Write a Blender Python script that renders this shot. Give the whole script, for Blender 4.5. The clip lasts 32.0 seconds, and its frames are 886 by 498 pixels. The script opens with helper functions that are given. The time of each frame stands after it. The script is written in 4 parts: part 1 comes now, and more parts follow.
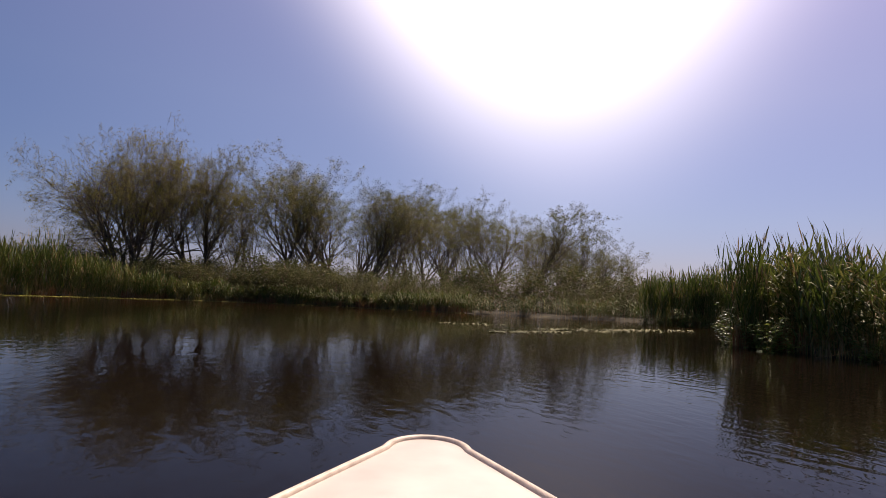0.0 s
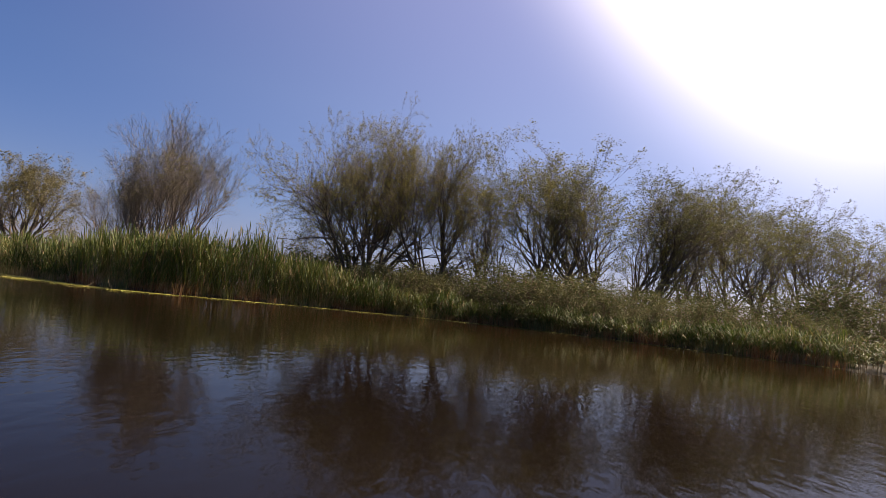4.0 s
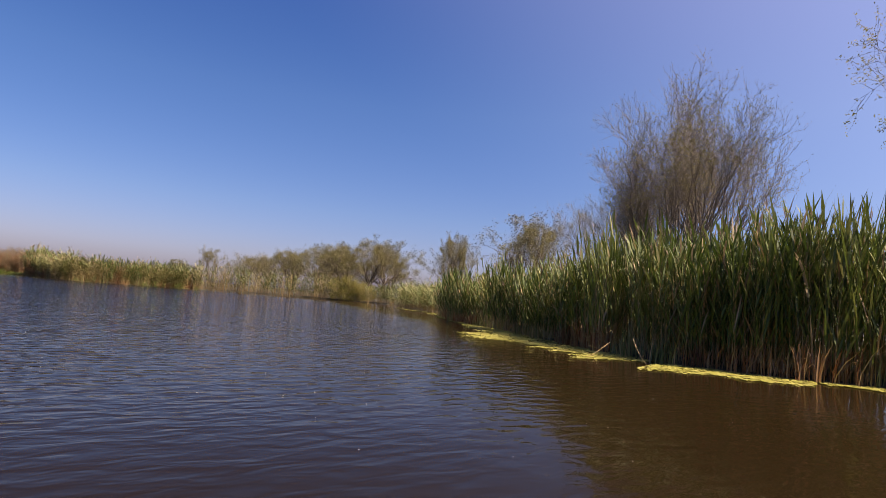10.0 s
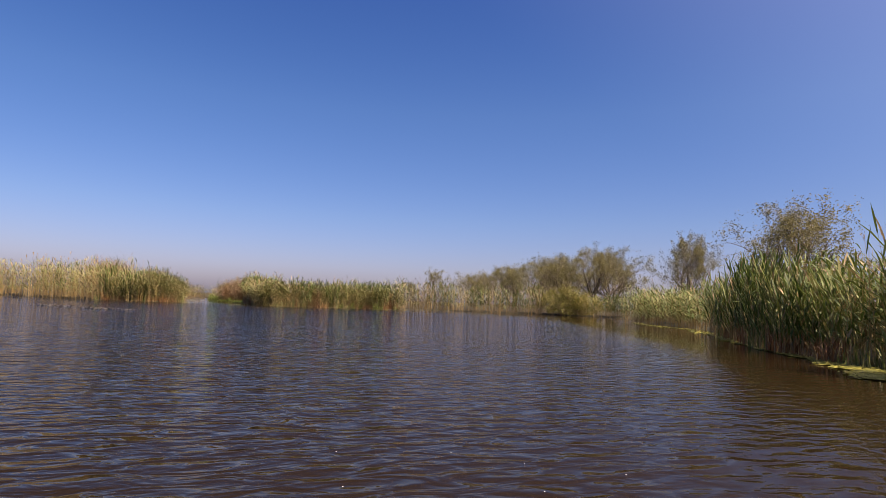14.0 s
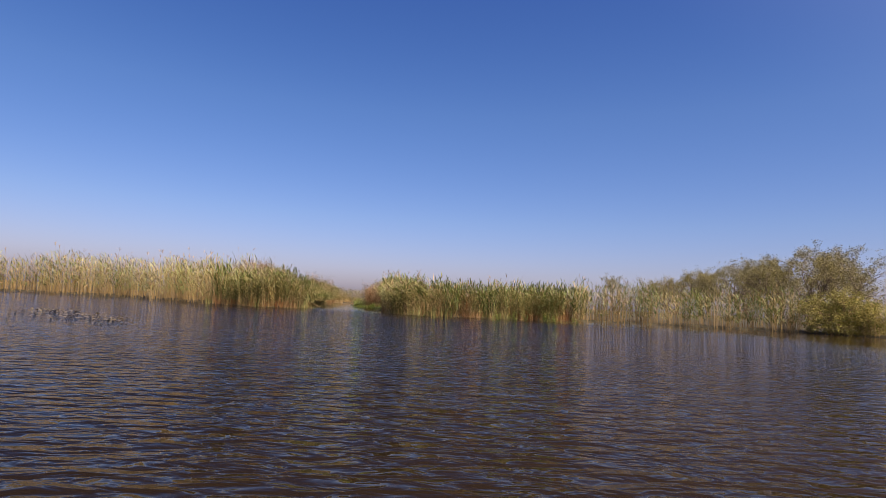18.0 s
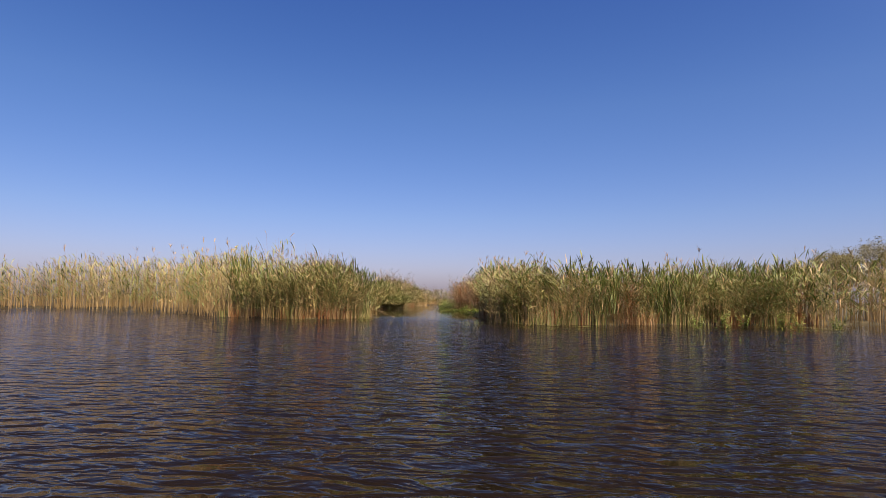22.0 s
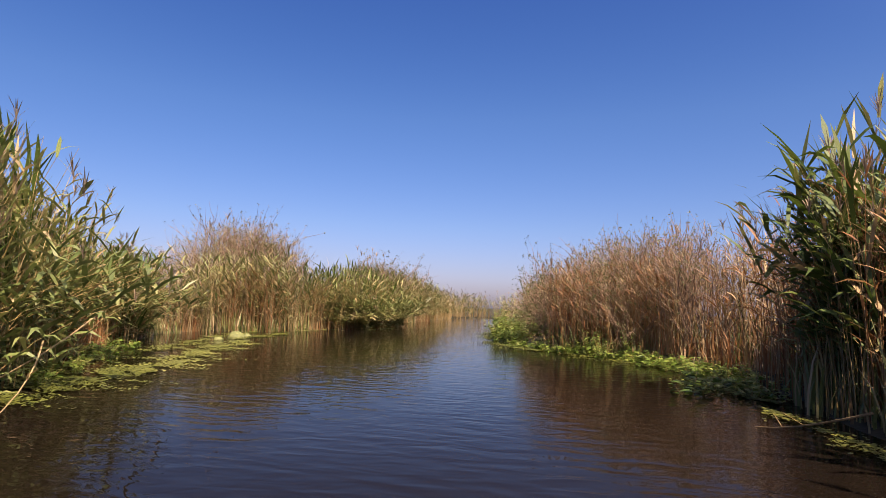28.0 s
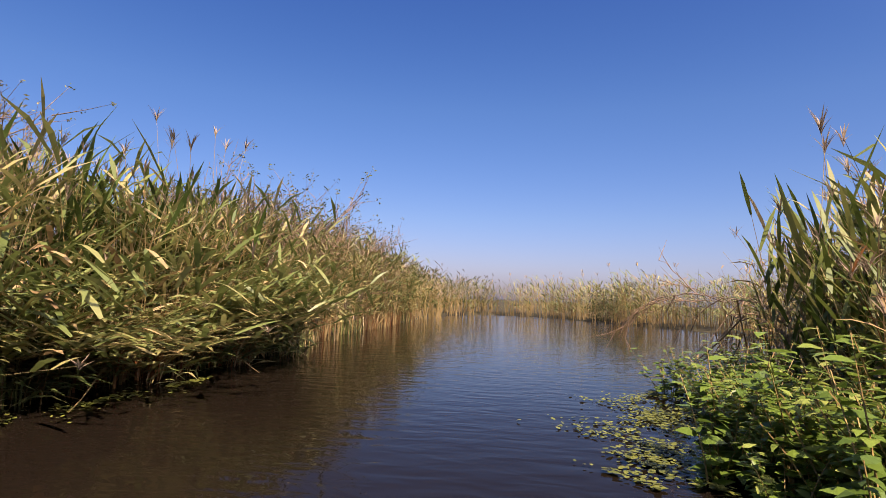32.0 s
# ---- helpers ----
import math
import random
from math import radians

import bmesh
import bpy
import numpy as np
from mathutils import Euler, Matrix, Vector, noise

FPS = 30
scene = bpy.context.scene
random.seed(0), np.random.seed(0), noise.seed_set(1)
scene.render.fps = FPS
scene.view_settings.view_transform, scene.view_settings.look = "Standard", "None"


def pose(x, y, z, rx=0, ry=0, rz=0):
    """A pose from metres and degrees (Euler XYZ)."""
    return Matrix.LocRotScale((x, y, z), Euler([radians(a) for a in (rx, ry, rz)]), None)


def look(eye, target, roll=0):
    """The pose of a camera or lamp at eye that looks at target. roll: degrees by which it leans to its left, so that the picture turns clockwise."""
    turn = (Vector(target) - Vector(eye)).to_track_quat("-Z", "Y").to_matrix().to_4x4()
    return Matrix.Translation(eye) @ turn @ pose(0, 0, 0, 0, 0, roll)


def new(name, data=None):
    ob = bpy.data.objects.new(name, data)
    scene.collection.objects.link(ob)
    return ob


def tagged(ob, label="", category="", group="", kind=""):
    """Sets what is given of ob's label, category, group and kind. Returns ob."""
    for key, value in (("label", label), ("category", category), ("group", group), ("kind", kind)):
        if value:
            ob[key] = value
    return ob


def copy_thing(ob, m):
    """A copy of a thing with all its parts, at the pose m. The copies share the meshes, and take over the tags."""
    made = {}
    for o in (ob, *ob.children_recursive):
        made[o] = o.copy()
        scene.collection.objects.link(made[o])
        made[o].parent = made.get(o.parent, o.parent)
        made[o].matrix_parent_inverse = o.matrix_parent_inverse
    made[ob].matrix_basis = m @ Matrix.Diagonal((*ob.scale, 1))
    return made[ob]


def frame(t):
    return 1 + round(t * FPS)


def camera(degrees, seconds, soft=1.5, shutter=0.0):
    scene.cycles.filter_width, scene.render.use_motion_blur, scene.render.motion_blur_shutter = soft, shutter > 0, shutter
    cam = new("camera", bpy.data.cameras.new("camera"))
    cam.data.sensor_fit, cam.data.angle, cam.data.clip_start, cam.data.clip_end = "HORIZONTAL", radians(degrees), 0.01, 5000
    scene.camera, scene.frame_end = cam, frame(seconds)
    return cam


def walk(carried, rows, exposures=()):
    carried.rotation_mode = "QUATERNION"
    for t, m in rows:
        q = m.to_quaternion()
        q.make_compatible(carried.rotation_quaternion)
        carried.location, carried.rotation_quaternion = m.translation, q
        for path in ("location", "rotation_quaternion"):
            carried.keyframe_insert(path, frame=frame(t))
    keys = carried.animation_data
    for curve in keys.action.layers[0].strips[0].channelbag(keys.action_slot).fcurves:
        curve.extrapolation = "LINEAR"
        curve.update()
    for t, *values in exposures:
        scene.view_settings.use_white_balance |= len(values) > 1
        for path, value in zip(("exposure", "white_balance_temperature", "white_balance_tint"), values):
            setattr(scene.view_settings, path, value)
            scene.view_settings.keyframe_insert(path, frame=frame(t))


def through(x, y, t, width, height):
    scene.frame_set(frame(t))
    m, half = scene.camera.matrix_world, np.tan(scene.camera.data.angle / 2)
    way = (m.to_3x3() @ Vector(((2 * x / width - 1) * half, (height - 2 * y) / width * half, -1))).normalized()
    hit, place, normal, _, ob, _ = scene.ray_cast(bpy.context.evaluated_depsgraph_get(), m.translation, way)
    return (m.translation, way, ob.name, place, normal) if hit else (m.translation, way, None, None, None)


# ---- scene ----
cam = camera(76.2, 32.0, soft=0.8)
# ---------------------------------------------------------------- camera
# seconds, x, y, heading, tilt and lean in degrees; the eye is 1 m above the water
ROWS = [
    (0.0, 0.00, -0.00, -0.05, 5.15, 2.61),
    (0.5, -0.23, 1.96, 0.20, 5.13, 2.53),
    (1.0, -0.41, 3.92, 1.25, 5.09, 3.02),
    (1.5, -0.58, 5.89, 3.10, 5.04, 3.71),
    (2.0, -0.74, 7.81, 6.09, 4.96, 4.46),
    (2.5, -0.93, 9.67, 10.44, 5.05, 5.34),
    (4.5, -3.87, 16.74, 32.96, 5.65, 5.35),
    (5.0, -5.22, 18.12, 38.96, 5.60, 4.37),
    (5.5, -6.75, 19.35, 44.13, 5.63, 3.91),
    (6.0, -8.40, 20.39, 49.83, 5.39, 4.09),
    (6.5, -10.04, 21.29, 54.04, 5.47, 3.35),
    (7.0, -11.58, 22.11, 57.78, 5.50, 2.86),
    (7.5, -13.05, 22.87, 60.46, 5.33, 3.26),
    (8.0, -14.51, 23.56, 62.60, 5.38, 3.21),
    (8.5, -15.96, 24.24, 64.61, 5.35, 3.65),
    (9.0, -17.48, 24.80, 67.42, 5.34, 5.06),
    (9.5, -19.06, 25.38, 69.98, 5.38, 4.35),
    (10.0, -20.74, 25.90, 72.84, 5.30, 4.86),
    (10.5, -22.39, 26.37, 75.63, 5.22, 4.86),
    (11.0, -24.04, 26.72, 78.72, 5.27, 3.47),
    (11.5, -25.66, 27.01, 81.92, 5.27, 3.99),
    (12.0, -27.25, 27.20, 85.34, 5.31, 3.66),
    (12.5, -28.69, 27.35, 88.34, 5.33, 3.24),
    (13.0, -30.07, 27.45, 91.15, 5.37, 2.48),
    (13.5, -31.45, 27.63, 93.23, 5.36, 1.98),
    (15.5, -38.94, 29.04, 100.71, 5.43, 4.17),
    (16.0, -40.91, 28.56, 103.67, 5.56, 4.00),
    (16.5, -42.84, 27.85, 106.42, 5.52, 3.71),
    (17.0, -44.69, 26.97, 108.91, 5.45, 2.95),
    (17.5, -46.48, 26.03, 110.65, 5.40, 2.75),
    (18.0, -48.23, 25.06, 112.22, 5.32, 2.87),
    (18.5, -49.98, 24.10, 113.37, 5.31, 2.89),
    (19.0, -51.74, 23.13, 114.58, 5.26, 2.66),
    (19.5, -53.50, 22.17, 115.84, 5.25, 2.91),
    (20.0, -55.22, 21.16, 117.37, 5.33, 2.99),
    (20.5, -56.93, 20.11, 118.84, 5.32, 2.08),
    (21.0, -58.63, 19.06, 120.25, 5.29, 1.39),
    (21.5, -60.32, 18.02, 120.79, 5.18, 0.84),
    (22.0, -62.06, 16.96, 120.73, 5.01, 0.52),
    (22.5, -63.76, 15.88, 120.33, 4.87, 0.45),
    (23.0, -65.41, 14.80, 119.81, 4.93, 0.76),
    (23.5, -67.07, 13.73, 119.63, 4.86, 1.74),
    (24.0, -68.64, 12.67, 119.91, 4.81, 2.22),
    (24.5, -70.19, 11.62, 120.69, 4.63, 1.99),
    (25.0, -71.79, 10.56, 121.44, 4.49, 1.05),
    (25.5, -73.43, 9.52, 121.67, 4.47, 0.70),
    (27.5, -85.43, 1.74, 122.39, 5.48, 1.62),
    (28.0, -87.98, 0.19, 122.96, 5.87, 1.91),
    (28.5, -90.46, -1.37, 123.34, 5.96, 1.93),
    (29.0, -92.81, -2.94, 123.25, 6.06, 1.43),
    (29.5, -95.05, -4.42, 122.96, 5.86, 2.02),
    (30.0, -97.12, -5.76, 122.69, 5.51, 1.59),
    (30.5, -98.94, -6.93, 122.67, 5.27, 1.88),
    (31.0, -100.62, -7.97, 122.57, 5.12, 1.83),
    (31.5, -102.29, -8.87, 122.43, 4.92, 2.25),
    (32.0, -103.85, -9.66, 122.04, 4.93, 2.08),
]
walk(cam, [(t, pose(x, y, 1.0, 90 + tilt, 0, head) @ pose(0, 0, 0, 0, 0, lean)) for t, x, y, head, tilt, lean in ROWS],
     [(0.0, 0.42, 7400, 22), (2.5, 0.55, 7400, 22), (5.0, 1.10, 7400, 20), (7.5, 1.25, 7400, 20), (23.5, 1.25, 7400, 20), (25.5, 1.32, 7400, 20), (28.0, 1.42, 7400, 20), (32.0, 1.42, 7400, 20)])

# ---------------------------------------------------------------- world, sun
SUN_AZ, SUN_EL = radians(34.0), radians(54.0)     # clockwise from +y, above the horizon
SUN_DIR = Vector((math.sin(SUN_AZ) * math.cos(SUN_EL), math.cos(SUN_AZ) * math.cos(SUN_EL), math.sin(SUN_EL)))

GLARE_AZ = radians(5.5)                           # centre of the lens glare painted into the sky, well west of the sun
GLARE_DIR = Vector((math.sin(GLARE_AZ) * math.cos(SUN_EL), math.cos(GLARE_AZ) * math.cos(SUN_EL), math.sin(SUN_EL)))

world = bpy.data.worlds.new("world")
scene.world = world
world.use_nodes = True
wn, wl = world.node_tree.nodes, world.node_tree.links
wn.clear()
sky = wn.new("ShaderNodeTexSky")
sky.sky_type, sky.sun_disc = "NISHITA", False
sky.sun_elevation, sky.sun_rotation = SUN_EL, SUN_AZ
sky.air_density, sky.dust_density, sky.ozone_density = 1.0, 1.3, 4.0
bg = wn.new("ShaderNodeBackground")
bg.inputs["Strength"].default_value = 0.058
# lens glare added to the sky colour as a bright patch, off the sun
tc = wn.new("ShaderNodeTexCoord")
dot = wn.new("ShaderNodeVectorMath")
dot.operation = "DOT_PRODUCT"
dot.inputs[1].default_value = GLARE_DIR
wl.new(tc.outputs["Generated"], dot.inputs[0])
# the glare is longer than wide, drawn out down to the haze over the land
level = Vector((math.cos(GLARE_AZ), -math.sin(GLARE_AZ), 0.0))
across = Matrix.Rotation(radians(-12), 3, GLARE_DIR) @ level
below = across.cross(GLARE_DIR)
span = wn.new("ShaderNodeCombineXYZ")
for axis, slot, stretch in ((across, "X", 1.55), (below, "Y", 1.0)):
    lean_to = wn.new("ShaderNodeVectorMath")
    lean_to.operation = "DOT_PRODUCT"
    lean_to.inputs[1].default_value = axis * stretch
    wl.new(tc.outputs["Generated"], lean_to.inputs[0])
    wl.new(lean_to.outputs["Value"], span.inputs[slot])
reach = wn.new("ShaderNodeVectorMath")
reach.operation = "LENGTH"
wl.new(span.outputs["Vector"], reach.inputs[0])
near = wn.new("ShaderNodeMapRange")
near.interpolation_type = "SMOOTHERSTEP"
near.inputs["From Min"].default_value, near.inputs["From Max"].default_value = 0.95, 0.30
near.inputs["To Min"].default_value, near.inputs["To Max"].default_value = 0.0, 1.0
wl.new(reach.outputs["Value"], near.inputs["Value"])
sharp = wn.new("ShaderNodeMath")
sharp.operation = "POWER"
sharp.inputs[1].default_value = 2.4
wl.new(near.outputs["Result"], sharp.inputs[0])
ring = wn.new("ShaderNodeMix")
ring.data_type = "RGBA"
ring.blend_type = "ADD"
ring.inputs["B"].default_value = (26.0, 25.0, 24.5, 1)
wl.new(sharp.outputs[0], ring.inputs["Factor"])
rich = wn.new("ShaderNodeHueSaturation")
rich.inputs["Saturation"].default_value = 1.33
wl.new(sky.outputs["Color"], rich.inputs["Color"])
tint = wn.new("ShaderNodeMix")
tint.data_type, tint.blend_type = "RGBA", "MULTIPLY"
tint.inputs["B"].default_value = (1.42, 1.0, 1.07, 1)
wl.new(rich.outputs["Color"], tint.inputs["A"])
pale = wn.new("ShaderNodeMapRange")              # greyer towards the glare
pale.inputs["From Min"].default_value, pale.inputs["From Max"].default_value = 0.35, 0.97
pale.inputs["To Min"].default_value, pale.inputs["To Max"].default_value = 1.0, 0.35
wl.new(dot.outputs["Value"], pale.inputs["Value"])
wl.new(pale.outputs["Result"], tint.inputs["Factor"])
height = wn.new("ShaderNodeSeparateXYZ")          # blue-grey haze low over the land, deeper blue high up
wl.new(tc.outputs["Generated"], height.inputs["Vector"])
low_sky = wn.new("ShaderNodeValToRGB")
for q, c in ((0.02, (0.56, 0.72, 0.98)), (0.14, (0.72, 0.88, 1.0))):
    e = low_sky.color_ramp.elements[0] if q < 0.1 else low_sky.color_ramp.elements[1]
    e.position, e.color = q, (*c, 1)
for q, c in ((0.32, (0.90, 0.95, 1.02)), (0.55, (0.76, 0.78, 1.0))):
    low_sky.color_ramp.elements.new(q).color = (*c, 1)
wl.new(height.outputs["Z"], low_sky.inputs["Fac"])
haze = wn.new("ShaderNodeMix")
haze.data_type, haze.blend_type = "RGBA", "MULTIPLY"
haze.inputs["Factor"].default_value = 1.0
wl.new(tint.outputs["Result"], haze.inputs["A"])
wl.new(low_sky.outputs["Color"], haze.inputs["B"])
wide = wn.new("ShaderNodeMapRange")              # the whole sky pales on the side of the glare
wide.inputs["From Min"].default_value, wide.inputs["From Max"].default_value = 0.30, 1.0
wl.new(dot.outputs["Value"], wide.inputs["Value"])
soft_side = wn.new("ShaderNodeMath")
soft_side.operation = "POWER"
soft_side.inputs[1].default_value = 1.7
wl.new(wide.outputs["Result"], soft_side.inputs[0])
milky = wn.new("ShaderNodeMix")
milky.data_type, milky.blend_type = "RGBA", "ADD"
milky.inputs["B"].default_value = (2.9, 2.8, 3.05, 1)
wl.new(soft_side.outputs[0], milky.inputs["Factor"])
wl.new(haze.outputs["Result"], milky.inputs["A"])
wl.new(milky.outputs["Result"], ring.inputs["A"])
wl.new(ring.outputs["Result"], bg.inputs["Color"])
wout = wn.new("ShaderNodeOutputWorld")
wl.new(bg.outputs["Background"], wout.inputs["Surface"])

sun = new("sun", bpy.data.lights.new("sun", "SUN"))
sun.data.energy, sun.data.angle, sun.data.color = 5.0, radians(0.53), (1.0, 0.90, 0.75)
sun.matrix_world = look((0, 0, 60), Vector((0, 0, 60)) - SUN_DIR)


# ---------------------------------------------------------------- materials
def material(name, rough=0.6, spec=0.4):
    m = bpy.data.materials.new(name)
    m.use_nodes = True
    b = m.node_tree.nodes["Principled BSDF"]
    b.inputs["Roughness"].default_value = rough
    b.inputs["Specular IOR Level"].default_value = spec
    return m, m.node_tree.nodes, m.node_tree.links, b


def ramp(n, stops):
    r = n.new("ShaderNodeValToRGB")
    while len(r.color_ramp.elements) < len(stops):
        r.color_ramp.elements.new(0.5)
    for e, (p, c) in zip(r.color_ramp.elements, stops):
        e.position, e.color = p, (*c, 1)
    return r


def noise_tex(n, l, scale, detail=4.0, coord="Object"):
    t = n.new("ShaderNodeTexCoord")
    k = n.new("ShaderNodeTexNoise")
    k.inputs["Scale"].default_value, k.inputs["Detail"].default_value = scale, detail
    l.new(t.outputs[coord], k.inputs["Vector"])
    return k


def leafy(name, stops, rough=0.5, through=0.35, grain=3.0):
    """Thin plant tissue: colour varies from blade to blade and from plant to plant, and lets some light through."""
    m, n, l, b = material(name, rough, 0.35)
    geo, info = n.new("ShaderNodeNewGeometry"), n.new("ShaderNodeObjectInfo")
    k = noise_tex(n, l, grain)
    add = n.new("ShaderNodeMath")
    add.operation = "MULTIPLY_ADD"
    l.new(geo.outputs["Random Per Island"], add.inputs[0])
    add.inputs[1].default_value = 0.58
    sh = n.new("ShaderNodeMath")
    sh.operation = "MULTIPLY_ADD"
    l.new(info.outputs["Random"], sh.inputs[0])
    sh.inputs[1].default_value = 0.40
    g = n.new("ShaderNodeMath")
    g.operation = "MULTIPLY"
    l.new(k.outputs["Fac"], g.inputs[0])
    g.inputs[1].default_value = 0.02
    l.new(g.outputs[0], sh.inputs[2])
    l.new(sh.outputs[0], add.inputs[2])
    r = ramp(n, stops)
    l.new(add.outputs[0], r.inputs["Fac"])
    l.new(r.outputs["Color"], b.inputs["Base Color"])
    tr = n.new("ShaderNodeBsdfTranslucent")
    l.new(r.outputs["Color"], tr.inputs["Color"])
    mix = n.new("ShaderNodeMixShader")
    mix.inputs["Fac"].default_value = through
    l.new(b.outputs["BSDF"], mix.inputs[1])
    l.new(tr.outputs["BSDF"], mix.inputs[2])
    l.new(mix.outputs["Shader"], n["Material Output"].inputs["Surface"])
    return m


REED_LEAF = leafy("reed_leaf", [(0.0, (0.025, 0.047, 0.007)), (0.4, (0.062, 0.094, 0.016)), (0.75, (0.123, 0.144, 0.032)), (1.0, (0.235, 0.200, 0.074))], 0.58, 0.26)
REED_LEAF_PALE = leafy("reed_leaf_pale", [(0.0, (0.050, 0.073, 0.017)), (0.42, (0.125, 0.149, 0.043)), (0.75, (0.231, 0.211, 0.079)), (1.0, (0.356, 0.277, 0.132))], 0.45, 0.26)
REED_STEM = leafy("reed_stem", [(0.0, (0.106, 0.086, 0.026)), (0.35, (0.251, 0.165, 0.059)), (0.7, (0.343, 0.244, 0.106)), (1.0, (0.422, 0.330, 0.178))], 0.5, 0.2)
REED_DRY = leafy("reed_dry", [(0.0, (0.140, 0.080, 0.034)), (0.5, (0.272, 0.188, 0.086)), (1.0, (0.370, 0.288, 0.164))], 0.6, 0.2)
REED_RUST = leafy("rusty_reed_stem", [(0.0, (0.112, 0.038, 0.014)), (0.35, (0.222, 0.091, 0.033)), (0.7, (0.284, 0.146, 0.062)), (1.0, (0.383, 0.252, 0.143))], 0.55, 0.4)
PLUME = leafy("plume", [(0.0, (0.145, 0.099, 0.066)), (1.0, (0.317, 0.244, 0.172))], 0.8, 0.3)
WILLOW_LEAF = leafy("willow_leaf", [(0.0, (0.107, 0.105, 0.022)), (0.5, (0.202, 0.186, 0.044)), (1.0, (0.297, 0.252, 0.076))], 0.8, 0.36)
FAR_LEAF = leafy("far_leaf", [(0.0, (0.075, 0.073, 0.024)), (0.5, (0.131, 0.118, 0.043)), (1.0, (0.191, 0.161, 0.066))], 0.6, 0.4)
POPLAR_LEAF = leafy("poplar_leaf", [(0.0, (0.066, 0.073, 0.020)), (0.5, (0.145, 0.152, 0.043)), (1.0, (0.251, 0.224, 0.079))], 0.75, 0.32)
SALLOW_LEAF = leafy("sallow_leaf", [(0.0, (0.085, 0.085, 0.018)), (0.5, (0.185, 0.165, 0.036)), (1.0, (0.290, 0.230, 0.066))], 0.75, 0.3)
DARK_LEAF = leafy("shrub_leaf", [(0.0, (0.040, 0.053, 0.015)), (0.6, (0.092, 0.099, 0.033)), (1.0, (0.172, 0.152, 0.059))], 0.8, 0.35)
BUD_LEAF = leafy("bush_leaf", [(0.0, (0.073, 0.079, 0.030)), (0.6, (0.145, 0.139, 0.056)), (1.0, (0.251, 0.205, 0.099))], 0.55, 0.3)
WEED_LEAF = leafy("weed_leaf", [(0.0, (0.050, 0.090, 0.015)), (0.6, (0.130, 0.190, 0.032)), (1.0, (0.270, 0.290, 0.075))], 0.35, 0.35)
LILY = leafy("lily_leaf", [(0.0, (0.059, 0.066, 0.023)), (0.6, (0.145, 0.145, 0.053)), (1.0, (0.198, 0.185, 0.086))], 0.8, 0.05)
WATER_WEED = leafy("water_weed", [(0.0, (0.046, 0.056, 0.010)), (0.55, (0.115, 0.122, 0.022)), (1.0, (0.215, 0.200, 0.046))], 0.5, 0.1)
BROWN_PAD = leafy("sunken_weed", [(0.0, (0.046, 0.036, 0.017)), (1.0, (0.132, 0.099, 0.046))], 0.4, 0.05)
PAD = leafy("duckweed", [(0.0, (0.132, 0.139, 0.020)), (0.5, (0.264, 0.251, 0.040)), (1.0, (0.383, 0.343, 0.106))], 0.62, 0.1)


def bark(name, dark, light):
    m, n, l, b = material(name, 0.85, 0.2)
    k = noise_tex(n, l, 9.0, 6.0)
    r = ramp(n, [(0.3, dark), (0.7, light)])
    l.new(k.outputs["Fac"], r.inputs["Fac"])
    l.new(r.outputs["Color"], b.inputs["Base Color"])
    bump = n.new("ShaderNodeBump")
    bump.inputs["Strength"].default_value, bump.inputs["Distance"].default_value = 0.6, 0.03
    l.new(k.outputs["Fac"], bump.inputs["Height"])
    l.new(bump.outputs["Normal"], b.inputs["Normal"])
    return m


BARK = bark("willow_bark", (0.045, 0.036, 0.026), (0.16, 0.13, 0.10))
TWIG = bark("bush_bark", (0.10, 0.062, 0.038), (0.26, 0.17, 0.115))

# water: dark peaty water, calm by the banks, ruffled by the wind further out
WATER, n, l, b = material("water", 0.03, 0.095)
b.inputs["IOR"].default_value = 1.33
tc2 = n.new("ShaderNodeTexCoord")
murk = n.new("ShaderNodeTexNoise")
murk.inputs["Scale"].default_value, murk.inputs["Detail"].default_value = 0.08, 3
l.new(tc2.outputs["Object"], murk.inputs["Vector"])
silt = ramp(n, [(0.3, (0.013, 0.0078, 0.0026)), (0.7, (0.020, 0.0122, 0.0042))])
peat = ramp(n, [(0.3, (0.0042, 0.0029, 0.0020)), (0.7, (0.0070, 0.0048, 0.0034))])
l.new(murk.outputs["Fac"], silt.inputs["Fac"])
l.new(murk.outputs["Fac"], peat.inputs["Fac"])
spin = n.new("ShaderNodeMapping")
spin.vector_type = "TEXTURE"
spin.inputs["Rotation"].default_value = (0, 0, radians(112))
spin.inputs["Scale"].default_value = (2.1, 1.0, 1.0)
l.new(tc2.outputs["Object"], spin.inputs["Vector"])
rip = n.new("ShaderNodeTexNoise")
rip.inputs["Scale"].default_value, rip.inputs["Detail"].default_value, rip.inputs["Roughness"].default_value = 6.0, 2.5, 0.45
rip.inputs["Distortion"].default_value = 0.5
l.new(spin.outputs["Vector"], rip.inputs["Vector"])
gust = n.new("ShaderNodeTexNoise")
gust.inputs["Scale"].default_value, gust.inputs["Detail"].default_value = 0.05, 2
l.new(tc2.outputs["Object"], gust.inputs["Vector"])
sep = n.new("ShaderNodeSeparateXYZ")
l.new(tc2.outputs["Object"], sep.inputs["Vector"])
